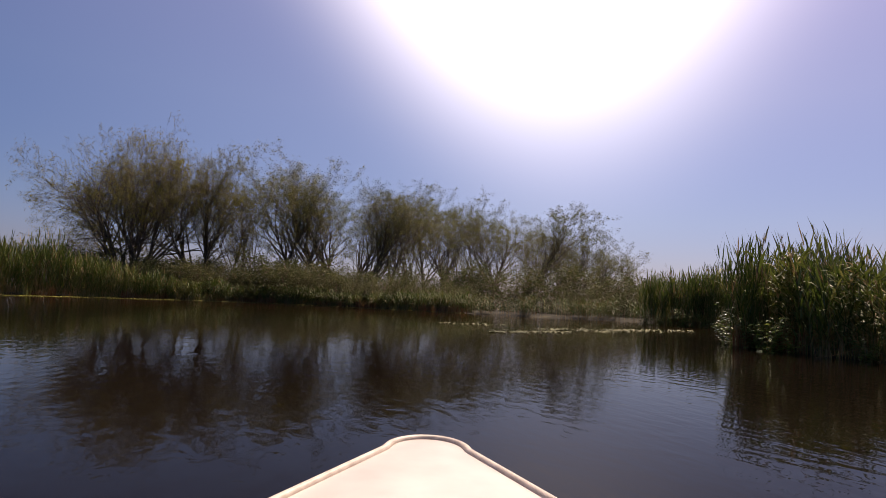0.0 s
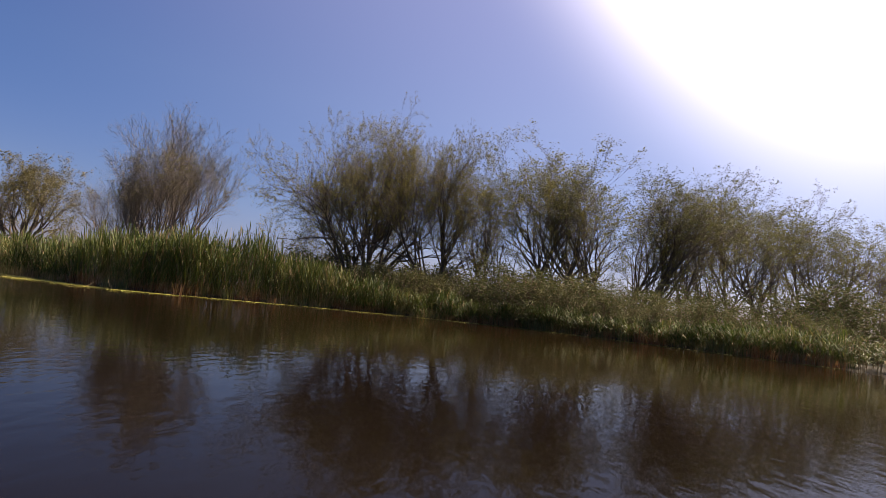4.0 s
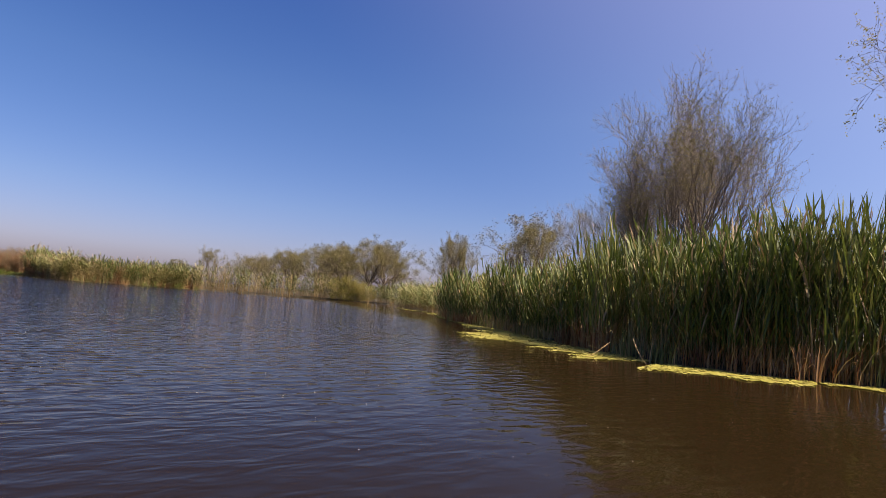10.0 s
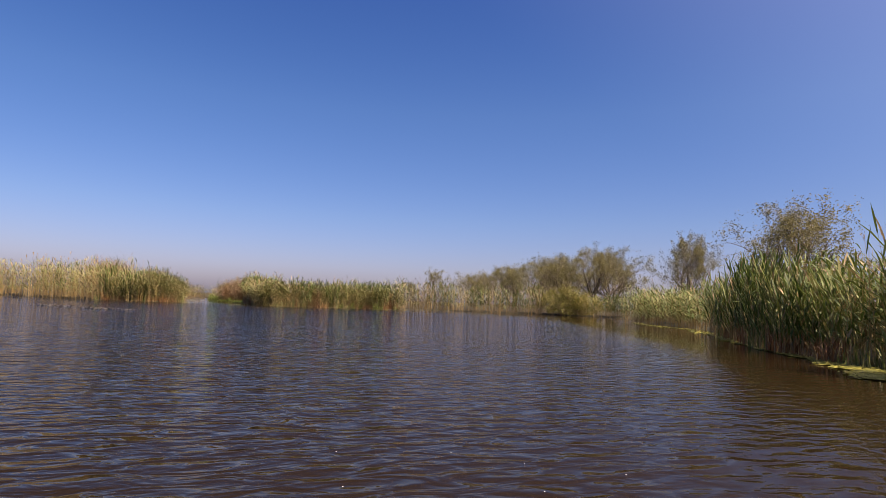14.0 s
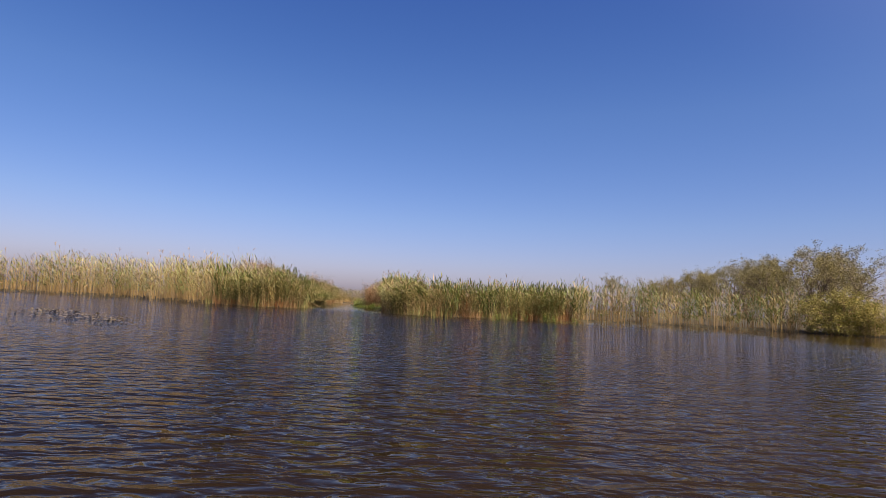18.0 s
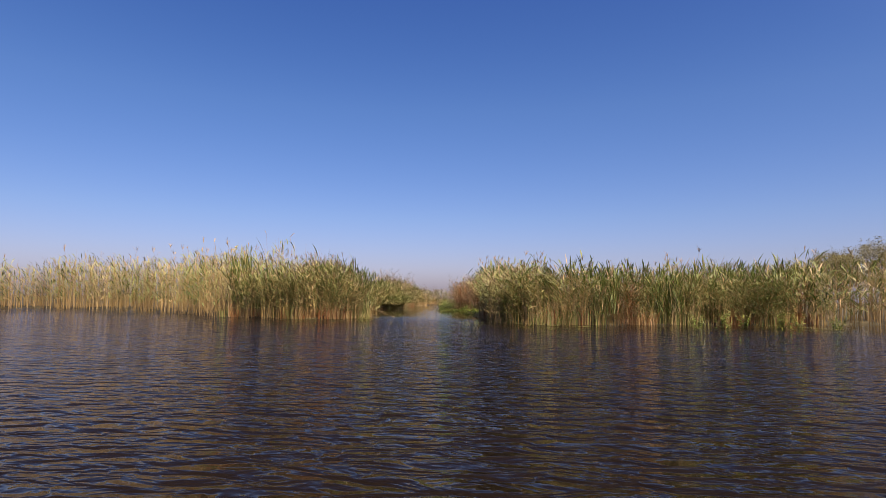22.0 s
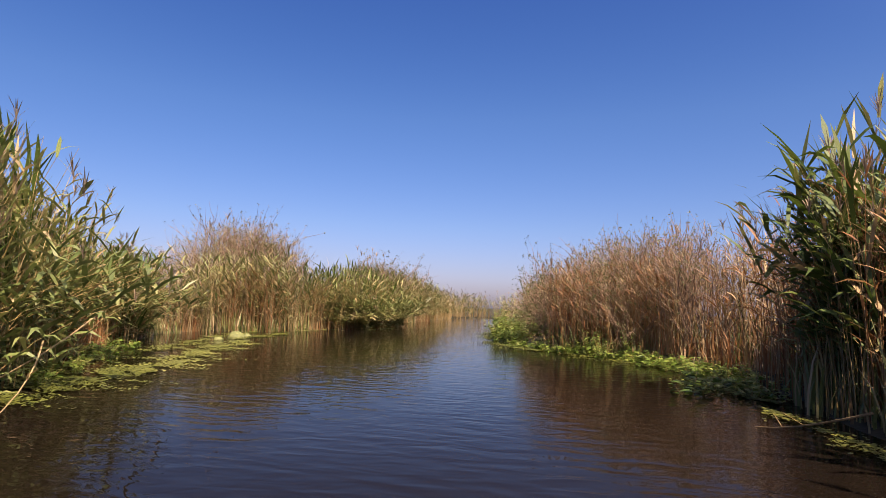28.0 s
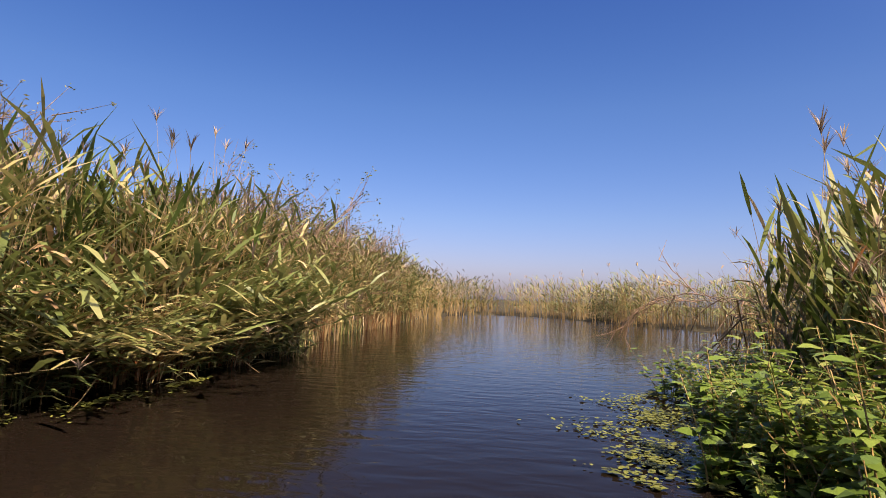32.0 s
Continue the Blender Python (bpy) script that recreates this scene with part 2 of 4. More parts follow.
# open reach to the south-west takes the wind, the trees shelter the rest
open_x = n.new("ShaderNodeMapRange")
open_x.inputs["From Min"].default_value, open_x.inputs["From Max"].default_value = -20.0, -50.0
l.new(sep.outputs["X"], open_x.inputs["Value"])
lee = n.new("ShaderNodeMapRange")
lee.inputs["From Min"].default_value, lee.inputs["From Max"].default_value = 34.0, 24.0
l.new(sep.outputs["Y"], lee.inputs["Value"])
chan = n.new("ShaderNodeMapRange")
chan.inputs["From Min"].default_value, chan.inputs["From Max"].default_value = -88.0, -78.0
chan.inputs["To Min"].default_value = 0.03
l.new(sep.outputs["X"], chan.inputs["Value"])
w1 = n.new("ShaderNodeMath"); w1.operation = "MULTIPLY"
l.new(open_x.outputs["Result"], w1.inputs[0]); l.new(lee.outputs["Result"], w1.inputs[1])
calm = n.new("ShaderNodeMapRange")               # silt lies under the sheltered north bank
calm.inputs["From Min"].default_value, calm.inputs["From Max"].default_value = 20.0, 36.0
l.new(sep.outputs["Y"], calm.inputs["Value"])
body = n.new("ShaderNodeMix")
body.data_type = "RGBA"
l.new(calm.outputs["Result"], body.inputs["Factor"])
l.new(peat.outputs["Color"], body.inputs["A"])
l.new(silt.outputs["Color"], body.inputs["B"])
l.new(body.outputs["Result"], b.inputs["Base Color"])
w2 = n.new("ShaderNodeMath"); w2.operation = "MULTIPLY"
l.new(w1.outputs[0], w2.inputs[0]); l.new(chan.outputs["Result"], w2.inputs[1])
gm = n.new("ShaderNodeMapRange")
gm.inputs["From Min"].default_value, gm.inputs["From Max"].default_value = 0.3, 0.7
gm.inputs["To Min"].default_value, gm.inputs["To Max"].default_value = 0.55, 1.0
l.new(gust.outputs["Fac"], gm.inputs["Value"])
w3 = n.new("ShaderNodeMath"); w3.operation = "MULTIPLY"
l.new(w2.outputs[0], w3.inputs[0]); l.new(gm.outputs["Result"], w3.inputs[1])
w4 = n.new("ShaderNodeMath"); w4.operation = "MULTIPLY_ADD"
l.new(w3.outputs[0], w4.inputs[0]); w4.inputs[1].default_value = 0.95; w4.inputs[2].default_value = 0.035
wb = n.new("ShaderNodeBump")
wb.inputs["Distance"].default_value = 0.145
l.new(w4.outputs[0], wb.inputs["Strength"])
crest = n.new("ShaderNodeTexNoise")              # sharp little crests on the longer ripples
crest.noise_type = "RIDGED_MULTIFRACTAL"
crest.inputs["Scale"].default_value, crest.inputs["Detail"].default_value = 4.8, 1.0
crest.inputs["Distortion"].default_value = 0.3
l.new(spin.outputs["Vector"], crest.inputs["Vector"])
swell = n.new("ShaderNodeMath")
swell.operation = "MULTIPLY_ADD"
swell.inputs[1].default_value = 0.38
l.new(crest.outputs["Fac"], swell.inputs[0])
l.new(rip.outputs["Fac"], swell.inputs[2])
l.new(swell.outputs[0], wb.inputs["Height"])
l.new(wb.outputs["Normal"], b.inputs["Normal"])

SOIL, n, l, b = material("marsh_soil", 0.9, 0.2)
k = noise_tex(n, l, 0.8, 8.0)
r = ramp(n, [(0.3, (0.012, 0.010, 0.006)), (0.55, (0.032, 0.028, 0.014)), (0.8, (0.085, 0.068, 0.034))])
l.new(k.outputs["Fac"], r.inputs["Fac"])
l.new(r.outputs["Color"], b.inputs["Base Color"])
bump = n.new("ShaderNodeBump")
bump.inputs["Distance"].default_value = 0.15
l.new(k.outputs["Fac"], bump.inputs["Height"])
l.new(bump.outputs["Normal"], b.inputs["Normal"])


# ---------------------------------------------------------------- mesh tools
class Mesh:
    """Collects rows of points and faces, and turns them into one mesh."""

    def __init__(self):
        self.v, self.f, self.m, self.k = [], [], [], 0

    def add(self, verts, faces, mat=0):
        self.v.append(np.asarray(verts, float))
        self.f.extend([tuple(i + self.k for i in q) for q in faces])
        self.m.extend([mat] * len(faces))
        self.k += len(verts)

    def tube(self, pts, radii, sides=4, mat=0):
        pts, k = np.asarray(pts, float), len(pts)
        d = np.gradient(pts, axis=0)
        d /= np.linalg.norm(d, axis=1)[:, None] + 1e-9
        ref = np.where(np.abs(d[:, 2:3]) > 0.9, np.array([[1.0, 0, 0]]), np.array([[0, 0, 1.0]]))
        a = np.cross(d, ref)
        a /= np.linalg.norm(a, axis=1)[:, None] + 1e-9
        c = np.cross(d, a)
        ang = np.arange(sides) * 2 * math.pi / sides
        ring = a[:, None, :] * np.cos(ang)[None, :, None] + c[:, None, :] * np.sin(ang)[None, :, None]
        v = (pts[:, None, :] + ring * np.asarray(radii, float)[:, None, None]).reshape(-1, 3)
        f = [(i * sides + j, i * sides + (j + 1) % sides, (i + 1) * sides + (j + 1) % sides, (i + 1) * sides + j)
             for i in range(k - 1) for j in range(sides)]
        self.add(v, f, mat)

    def blade(self, pts, widths, side, mat=0):
        pts, side = np.asarray(pts, float), np.asarray(side, float)
        w = np.asarray(widths, float)[:, None] * side[None, :] * 0.5
        v = np.empty((2 * len(pts), 3))
        v[0::2], v[1::2] = pts - w, pts + w
        self.add(v, [(2 * i, 2 * i + 1, 2 * i + 3, 2 * i + 2) for i in range(len(pts) - 1)], mat)

    def mesh(self, name, mats, smooth=False):
        me = bpy.data.meshes.new(name)
        me.from_pydata(np.concatenate(self.v).tolist(), [], self.f)
        for m in mats:
            me.materials.append(m)
        if len(mats) > 1:
            me.polygons.foreach_set("material_index", self.m)
        if smooth:
            me.polygons.foreach_set("use_smooth", [True] * len(me.polygons))
        me.update()
        return me


def part(name, me, parent, m=None, label=""):
    ob = new(name, me)
    ob.parent = parent
    if m is not None:
        ob.matrix_basis = m
    if label:
        ob["label"] = label
    return ob


# ---------------------------------------------------------------- plan of the shore
# open water, counter-clockwise; land lies to the right of the way
SHORE = [(15, -32), (12.5, -8), (11.6, 8), (11.0, 12.3), (9.7, 15.0), (9.2, 17.3), (11.5, 20.5), (15.5, 23.5), (22, 27), (31, 33), (30, 42),
         (22, 46.5), (11, 45.5), (2, 46.0), (-5.7, 48.5), (-11, 50.5), (-16.5, 50.5), (-21.5, 48.0), (-25.2, 44.2), (-27.8, 40.4),
         (-29.6, 36.8), (-31.9, 34.9), (-36.0, 34.9), (-42.2, 35.8), (-46, 35.7), (-49.5, 35.8), (-54, 36.8), (-60, 38.4), (-66, 39.4), (-72.7, 38.4),
         (-78, 39.5), (-86, 43.0), (-95, 43.5), (-99, 36.0), (-97.5, 28), (-97, 23.5), (-92.0, 18.6), (-88.0, 14.2), (-85.4, 11.4), (-83.6, 9.0), (-83.4, 7.0),
         (-86.4, 5.2), (-90.4, 2.9), (-92.4, 1.5), (-94.6, 0.5), (-96.6, -0.1), (-98.9, -1.0), (-100.4, -2.6), (-101.0, -4.3), (-102.2, -6.3), (-103.4, -7.6), (-105.0, -8.8),
         (-107.6, -9.7), (-111.2, -10.5), (-112.8, -9.2), (-114.2, -7.8), (-121.5, -9.0), (-130, -13.0), (-133.0, -18.2), (-137.5, -22.5), (-139, -27), (-131, -27.0),
         (-124.0, -23.6), (-115.2, -19.6), (-111.2, -18.0), (-108.4, -16.2), (-105.2, -15.2), (-103.0, -15.4), (-100.6, -14.9), (-98.6, -16.0),
         (-96.2, -14.6), (-93.8, -11.8), (-91.4, -8.6), (-90.0, -6.4), (-88.6, -5.2), (-86.8, -2.6), (-84.4, -1.0), (-82.4, -1.2), (-81.0, -2.8), (-80.6, -6.6),
         (-83, -13), (-85.5, -21), (-84, -31), (-74, -42), (-45, -52), (-5, -50)]
SH = np.array(SHORE, float)


def shore_distance(p):
    """Metres from the waterline for an (n, 2) array, positive on land."""
    best = np.full(len(p), 1e9)
    inside = np.zeros(len(p), bool)
    for a, c in zip(SH, np.roll(SH, -1, axis=0)):
        d = c - a
        s = np.clip(((p - a) @ d) / (d @ d), 0, 1)
        best = np.minimum(best, np.hypot(*(p - a - s[:, None] * d).T))
        cross = (a[1] > p[:, 1]) != (c[1] > p[:, 1])
        xs = a[0] + (p[:, 1] - a[1]) * d[0] / (d[1] if abs(d[1]) > 1e-9 else 1e-9)
        inside ^= cross & (p[:, 0] < xs)
    return np.where(inside, -best, best)


# ---------------------------------------------------------------- ground and water
def build_ground():
    xs = np.concatenate([[-3000, -900, -400, -230], np.arange(-165, 50, 1.5), [90, 200, 500, 1200, 3000]])
    ys = np.concatenate([[-3000, -900, -300, -110], np.arange(-62, 62, 1.5), [80, 120, 200, 500, 1200, 3000]])
    gx, gy = np.meshgrid(xs, ys)
    p = np.stack([gx.ravel(), gy.ravel()], 1)
    d = shore_distance(p)
    z = np.clip(d * 0.3, -0.9, 0.16) + np.where(d > 1, 0.05 * np.sin(p[:, 0] * 0.7) * np.sin(p[:, 1] * 0.9), 0)
    w = len(xs)
    f = [(j * w + i, j * w + i + 1, (j + 1) * w + i + 1, (j + 1) * w + i) for j in range(len(ys) - 1) for i in range(w - 1)]
    me = bpy.data.meshes.new("ground")
    me.from_pydata(np.column_stack([p, z]).tolist(), [], f)
    me.materials.append(SOIL)
    me.polygons.foreach_set("use_smooth", [True] * len(me.polygons))
    tagged(new("ground", me), "flat dark marsh soil of the banks under reeds", "ground", kind="structure")
    me = bpy.data.meshes.new("water")
    me.from_pydata([(-170, -70, 0), (60, -70, 0), (60, 62, 0), (-170, 62, 0)], [], [(0, 1, 2, 3)])
    me.materials.append(WATER)
    tagged(new("water", me), "dark brown river water with small wind ripples", "water", kind="structure")


build_ground()


# ---------------------------------------------------------------- reeds
def unit(v):
    v = np.asarray(v, float)
    return v / (np.linalg.norm(v) + 1e-9)


def reed_clump(name, rng, count, width, height, lean, leaves, segs, thick, leaf_mat, dry=0.12, plume=0.1, droop=1.0, bottom=0.36, long=1.0, broad=1.0, stem_mat=None, bends=3, steep=0.0):
    """A clump of reeds that leans to +y: slim stems, long arching blades, some dry canes and feathery tops."""
    m = Mesh()
    for _ in range(count):
        r, a = width * 0.5 * math.sqrt(rng.random()), rng.random() * 2 * math.pi
        base = np.array([r * math.cos(a) * 1.15, r * math.sin(a) * 0.8, -0.25])
        h = height * (0.70 + 0.34 * rng.random() ** 0.7)
        old = rng.random() < dry
        if old:
            h *= 0.75 + 0.4 * rng.random()
        tall = (not old) and rng.random() < 0.05
        if tall:
            h *= 1.16
        tip = np.array([rng.normal(0, 0.10), lean * (0.4 + 0.9 * rng.random()) + rng.normal(0, 0.10), 0]) * h
        if rng.random() < 0.03:
            h *= 0.7
            tip = np.array([rng.normal(0, 0.4), -0.2 - 0.2 * rng.random(), 0]) * h
        s = np.linspace(0, 1, segs + 1)
        pts = base + np.outer(s, [0, 0, h + 0.25]) + np.outer(s ** 2.2, tip)
        pts[:, 2] -= 0.12 * s ** 3 * np.linalg.norm(tip)
        rad = thick * (1.0 - 0.72 * s)
        m.tube(pts, rad, 3, 1 if old else 0)
        if old and rng.random() < 0.6:
            continue
        k = max(2, int(leaves * (0.7 + 0.6 * rng.random()) * (0.4 if old else 1)))
        az0 = rng.random() * 6.28
        for q in range(k):
            u = bottom + (1 - bottom) * (q + rng.random()) / k
            at = np.array([np.interp(u, s, pts[:, c]) for c in range(3)])
            az = az0 + (q % 2) * math.pi + rng.normal(0, 0.7)
            out = np.array([math.cos(az) + 0.7 * (1 - steep), math.sin(az) + 0.5 * (1 - steep), 0])
            out = unit(out)
            ln = (0.30 + 0.34 * rng.random()) * (0.75 if u > 0.9 else 1.0) * height / 2.7 * long
            rise = (1.1 if u > 0.85 else 0.85) + 0.25 * steep
            g = np.linspace(0, 1, bends + 1)
            lp = at + np.outer(g, out * ln * (0.72 - 0.42 * steep)) + np.outer(g, [0, 0, ln * rise]) - np.outer(g ** 2, [0, 0, ln * 0.50 * droop * (0.5 + rng.random())])
            wd = (0.023 + 0.017 * rng.random()) * (thick / 0.006) ** 0.5 * broad * np.interp(g, [0, 0.33, 0.67, 1], [0.5, 1.0, 0.8, 0.06])
            side = unit(np.cross(out, [0, 0, 1]) + rng.normal(0, 0.35, 3))
            m.blade(lp, wd, side, 1 if (old or rng.random() < 0.06) else 2)
        if tall or rng.random() < plume:
            top = pts[-1]
            for _ in range(9):
                o = unit([rng.normal(0.4, 1), rng.normal(0.4, 1), 0])
                g = np.linspace(0, 1, 3)
                pp = top + np.outer(g, [0, 0, 0.10 + 0.14 * rng.random()]) + np.outer(g ** 1.5, o * 0.09) - [0, 0, 0.10 * rng.random()]
                m.blade(pp, np.array([0.005, 0.011, 0.002]) * (thick / 0.006) ** 0.5, unit(np.cross(o, [0, 0, 1])), 3)
    return m.mesh(name, [stem_mat or REED_STEM, REED_DRY, leaf_mat, PLUME])


rng = np.random.default_rng(7)
NEAR_GREEN = [reed_clump("reed_clump", rng, 32, 1.15, 2.75, 0.05, 10, 4, 0.0070, REED_LEAF, 0.14, 0.06, 0.55, 0.24, 1.5, 1.25, None, 3, 0.85) for _ in range(4)]
NEAR_PALE = [reed_clump("reed_clump", rng, 40, 1.15, 2.75, 0.16, 9, 4, 0.0078, REED_LEAF_PALE, 0.30, 0.20, 1.1, 0.24, 1.0, 1.05) for _ in range(4)]
NEAR_ARCH = [reed_clump("reed_clump", rng, 30, 1.1, 1.8, 0.85, 10, 5, 0.0062, REED_LEAF_PALE, 0.06, 0.02, 1.2, 0.10, 1.8, 1.6) for _ in range(3)]
NEAR_DRY = [reed_clump("reed_clump", rng, 36, 1.1, 2.4, 0.06, 4, 4, 0.0064, REED_LEAF_PALE, 0.75, 0.2, 1.0, 0.2, 1.2) for _ in range(3)]
NEAR_BROAD = [reed_clump("reed_clump", rng, 28, 1.1, 2.75, 0.22, 11, 4, 0.0075, REED_LEAF, 0.12, 0.12, 1.15, 0.34, 1.5, 1.75) for _ in range(3)]
RUSTY = [reed_clump("reed_clump", rng, 46, 1.1, 2.5, 0.03, 2, 3, 0.0068, REED_RUST, 0.35, 0.25, 1.0, 0.3, 1.0, 0.8, REED_RUST) for _ in range(3)]
MID_GREEN = [reed_clump("reed_clump", rng, 28, 1.3, 2.75, 0.06, 7, 2, 0.0075, REED_LEAF, 0.15, 0.08, 0.6, 0.4, 1.5, 1.6, None, 2, 0.7) for _ in range(3)]
MID_PALE = [reed_clump("reed_clump", rng, 28, 1.3, 2.75, 0.12, 7, 2, 0.0075, REED_LEAF_PALE, 0.3, 0.2, 1.0, 0.35, 1.4, 1.4, None, 2) for _ in range(3)]
FAR_GREEN = [reed_clump("reed_clump", rng, 26, 2.0, 2.75, 0.10, 7, 2, 0.010, REED_LEAF, 0.07, 0.04, 1.0, 0.3, 1.3, 1.25, None, 2) for _ in range(3)]
FAR_PALE = [reed_clump("reed_clump", rng, 24, 2.0, 2.75, 0.08, 6, 2, 0.012, REED_LEAF_PALE, 0.35, 0.12, 1.0, 0.25, 1.3, 1.2, None, 2) for _ in range(3)]
BEHIND = {me.name: MID_GREEN for me in NEAR_GREEN + NEAR_BROAD}
BEHIND.update({me.name: MID_PALE for me in NEAR_PALE + NEAR_ARCH + NEAR_DRY})
BEHIND.update({me.name: RUSTY for me in RUSTY})


def sword_tuft(rng, count, width, height, mat):
    """Upright sword-shaped blades that spring from the mud, some bent over."""
    m = Mesh()
    for _ in range(count):
        r, a = width * 0.5 * math.sqrt(rng.random()), rng.random() * 6.28
        h, az = height * (0.45 + 0.6 * rng.random()), rng.random() * 6.28
        o = np.array([math.cos(az) + 0.3, math.sin(az) + 0.3, 0]) * h * (0.12 + 0.4 * rng.random() ** 2)
        g = np.linspace(0, 1, 4)
        lp = np.array([r * math.cos(a), r * math.sin(a), -0.15]) + np.outer(g, [0, 0, h + 0.15]) + np.outer(g ** 2, o) - np.outer(g ** 4, [0, 0, h * 0.35 * rng.random() ** 2])
        m.blade(lp, (0.020 + 0.018 * rng.random()) * np.array([0.8, 1.0, 0.8, 0.05]), unit([math.sin(az), -math.cos(az), rng.normal(0, 0.2)]), 1 if rng.random() < 0.22 else 0)
    return m.mesh("sword_tuft", [mat, REED_DRY])


LOW = [sword_tuft(rng, 46, 1.2, 1.25, REED_LEAF) for _ in range(3)]
LOW_DRY = [sword_tuft(rng, 40, 0.8, 1.2, REED_RUST) for _ in range(2)]
LOW_PALE = [sword_tuft(rng, 40, 0.9, 1.1, REED_LEAF_PALE) for _ in range(3)]


def along(pts, step, rng, jitter=0.3):
    """Places along a line of points: x, y and the way to the land side."""
    pts = np.asarray(pts, float)
    seg = np.hypot(*np.diff(pts, axis=0).T)
    tot, out, s = seg.sum(), [], step * 0.5
    cum = np.concatenate([[0], np.cumsum(seg)])
    while s < tot:
        i = min(np.searchsorted(cum, s) - 1, len(seg) - 1)
        u = (s - cum[i]) / seg[i]
        p, d = pts[i] * (1 - u) + pts[i + 1] * u, (pts[i + 1] - pts[i]) / seg[i]
        out.append((p[0], p[1], d[1], -d[0], s / tot))
        s += step * (1 - jitter + 2 * jitter * rng.random())
    return out


def reed_bed(label, pts, kinds, rows, step, gap, height, offset=0.25, seed=1, low=True):
    """A bed of reeds along a stretch of shore, in rows back from the water."""
    rng = np.random.default_rng(seed)
    c = np.mean(np.asarray(pts, float), axis=0)
    bed = tagged(new("reed_bed"), label, "reeds", "reed beds along the water", "stuff")
    bed.location = (c[0], c[1], 0)
    for row in range(rows):
        meshes = kinds[min(row, len(kinds) - 1)]
        if row > 0:
            meshes = [me for k in meshes for me in BEHIND.get(k.name, [k])[:2]]
        for x, y, nx, ny, u in along(pts, step * (1 + 0.12 * row), rng):
            back = offset + row * gap + rng.normal(0, 0.18)
            if row < 2 and rng.random() < 0.10 + 0.16 * (math.sin(x * 0.8 + y * 0.5 + seed * 2.0) > 0.6):
                continue
            hh = np.interp(u, np.linspace(0, 1, len(height)), height) * (0.9 + 0.2 * rng.random()) * (1 + 0.05 * min(row, 2))
            hh *= 1 + 0.10 * math.sin(x * 0.9 + y * 1.3 + seed)
            yaw = math.degrees(math.atan2(nx, -ny)) + rng.normal(0, 28 if row == 0 else 60)
            me = meshes[int(rng.integers(len(meshes)))]
            wide = 0.9 + 0.25 * rng.random()
            m = pose(x + nx * back - c[0], y + ny * back - c[1], 0, 0, 0, yaw) @ Matrix.Diagonal((wide, wide, hh / 2.8, 1))
            part("reed_clump", me, bed, m)
    if low:                                      # short new growth between the stems and behind them
        for x, y, nx, ny, u in along(pts, 0.34, rng):
            deep = rng.random()
            back = offset + (0.5 + rows * gap * 1.1 * deep)
            me = LOW[int(rng.integers(len(LOW)))]
            s = (0.7 + 0.5 * rng.random()) * (1 + 0.5 * deep)
            part("sword_tuft", me, bed, pose(x + nx * back - c[0], y + ny * back - c[1], 0, 0, 0, rng.random() * 360) @ Matrix.Diagonal((1.1, 1.1, s, 1)))
        for x, y, nx, ny, u in along(pts, 0.38, rng):
            lush = math.sin(x * 1.1 + seed) + math.sin(y * 1.7 - x * 0.4) + rng.normal(0, 0.5)
            if abs(lush) < 0.25:
                continue
            some = LOW_PALE if lush > 0 else LOW_DRY
            me, back, s = some[int(rng.integers(len(some)))], offset - 0.3 + 0.4 * rng.random(), 0.4 + 0.6 * rng.random()
            part("sword_tuft", me, bed, pose(x + nx * back - c[0], y + ny * back - c[1], 0, 0, 0, rng.random() * 360) @ Matrix.Diagonal((0.8, 0.8, s, 1)))
    return bed


# ---------------------------------------------------------------- trees and bushes
def grow(m, rng, start, way, length, rad, level, tips, spread, up, kids, depth, sides=5, clear=0.25):
    """One limb and, from it, its smaller limbs; collects the outer twigs' points for leaves."""
    k = 5 if level < 2 else (3 if level < depth else 2)
    pts, d, p = [np.array(start, float)], unit(way), np.array(start, float)
    for _ in range(k):
        d = unit(d + rng.normal(0, 0.15 + 0.05 * level, 3) + np.array([0, 0, up]))
        p = p + d * length / k
        pts.append(p)
    rr = np.linspace(rad, rad * (0.24 if level < depth else 0.2), k + 1)
    m.tube(pts, rr, sides if level < 2 else 3, 0)
    if level >= depth:
        tips.extend(pts[1:])
        return
    for j in range(kids[level]):
        u = 0.35 + 0.65 * (j + rng.random() * 0.9) / kids[level] if level else clear + (1 - clear) * (j + rng.random()) / kids[level]
        i = min(int(u * k), k - 1)
        at = pts[i] + (pts[i + 1] - pts[i]) * (u * k - i)
        axis = unit(pts[i + 1] - pts[i])
        side = unit(np.cross(axis, rng.normal(0, 1, 3)))
        w = unit(axis * math.cos(spread[level]) + side * math.sin(spread[level]))
        grow(m, rng, at, w, length * (0.52 + 0.26 * rng.random()) * (1.12 - 0.4 * u), max(rr[i] * 0.62, 0.007), level + 1, tips, spread, up, kids, depth)


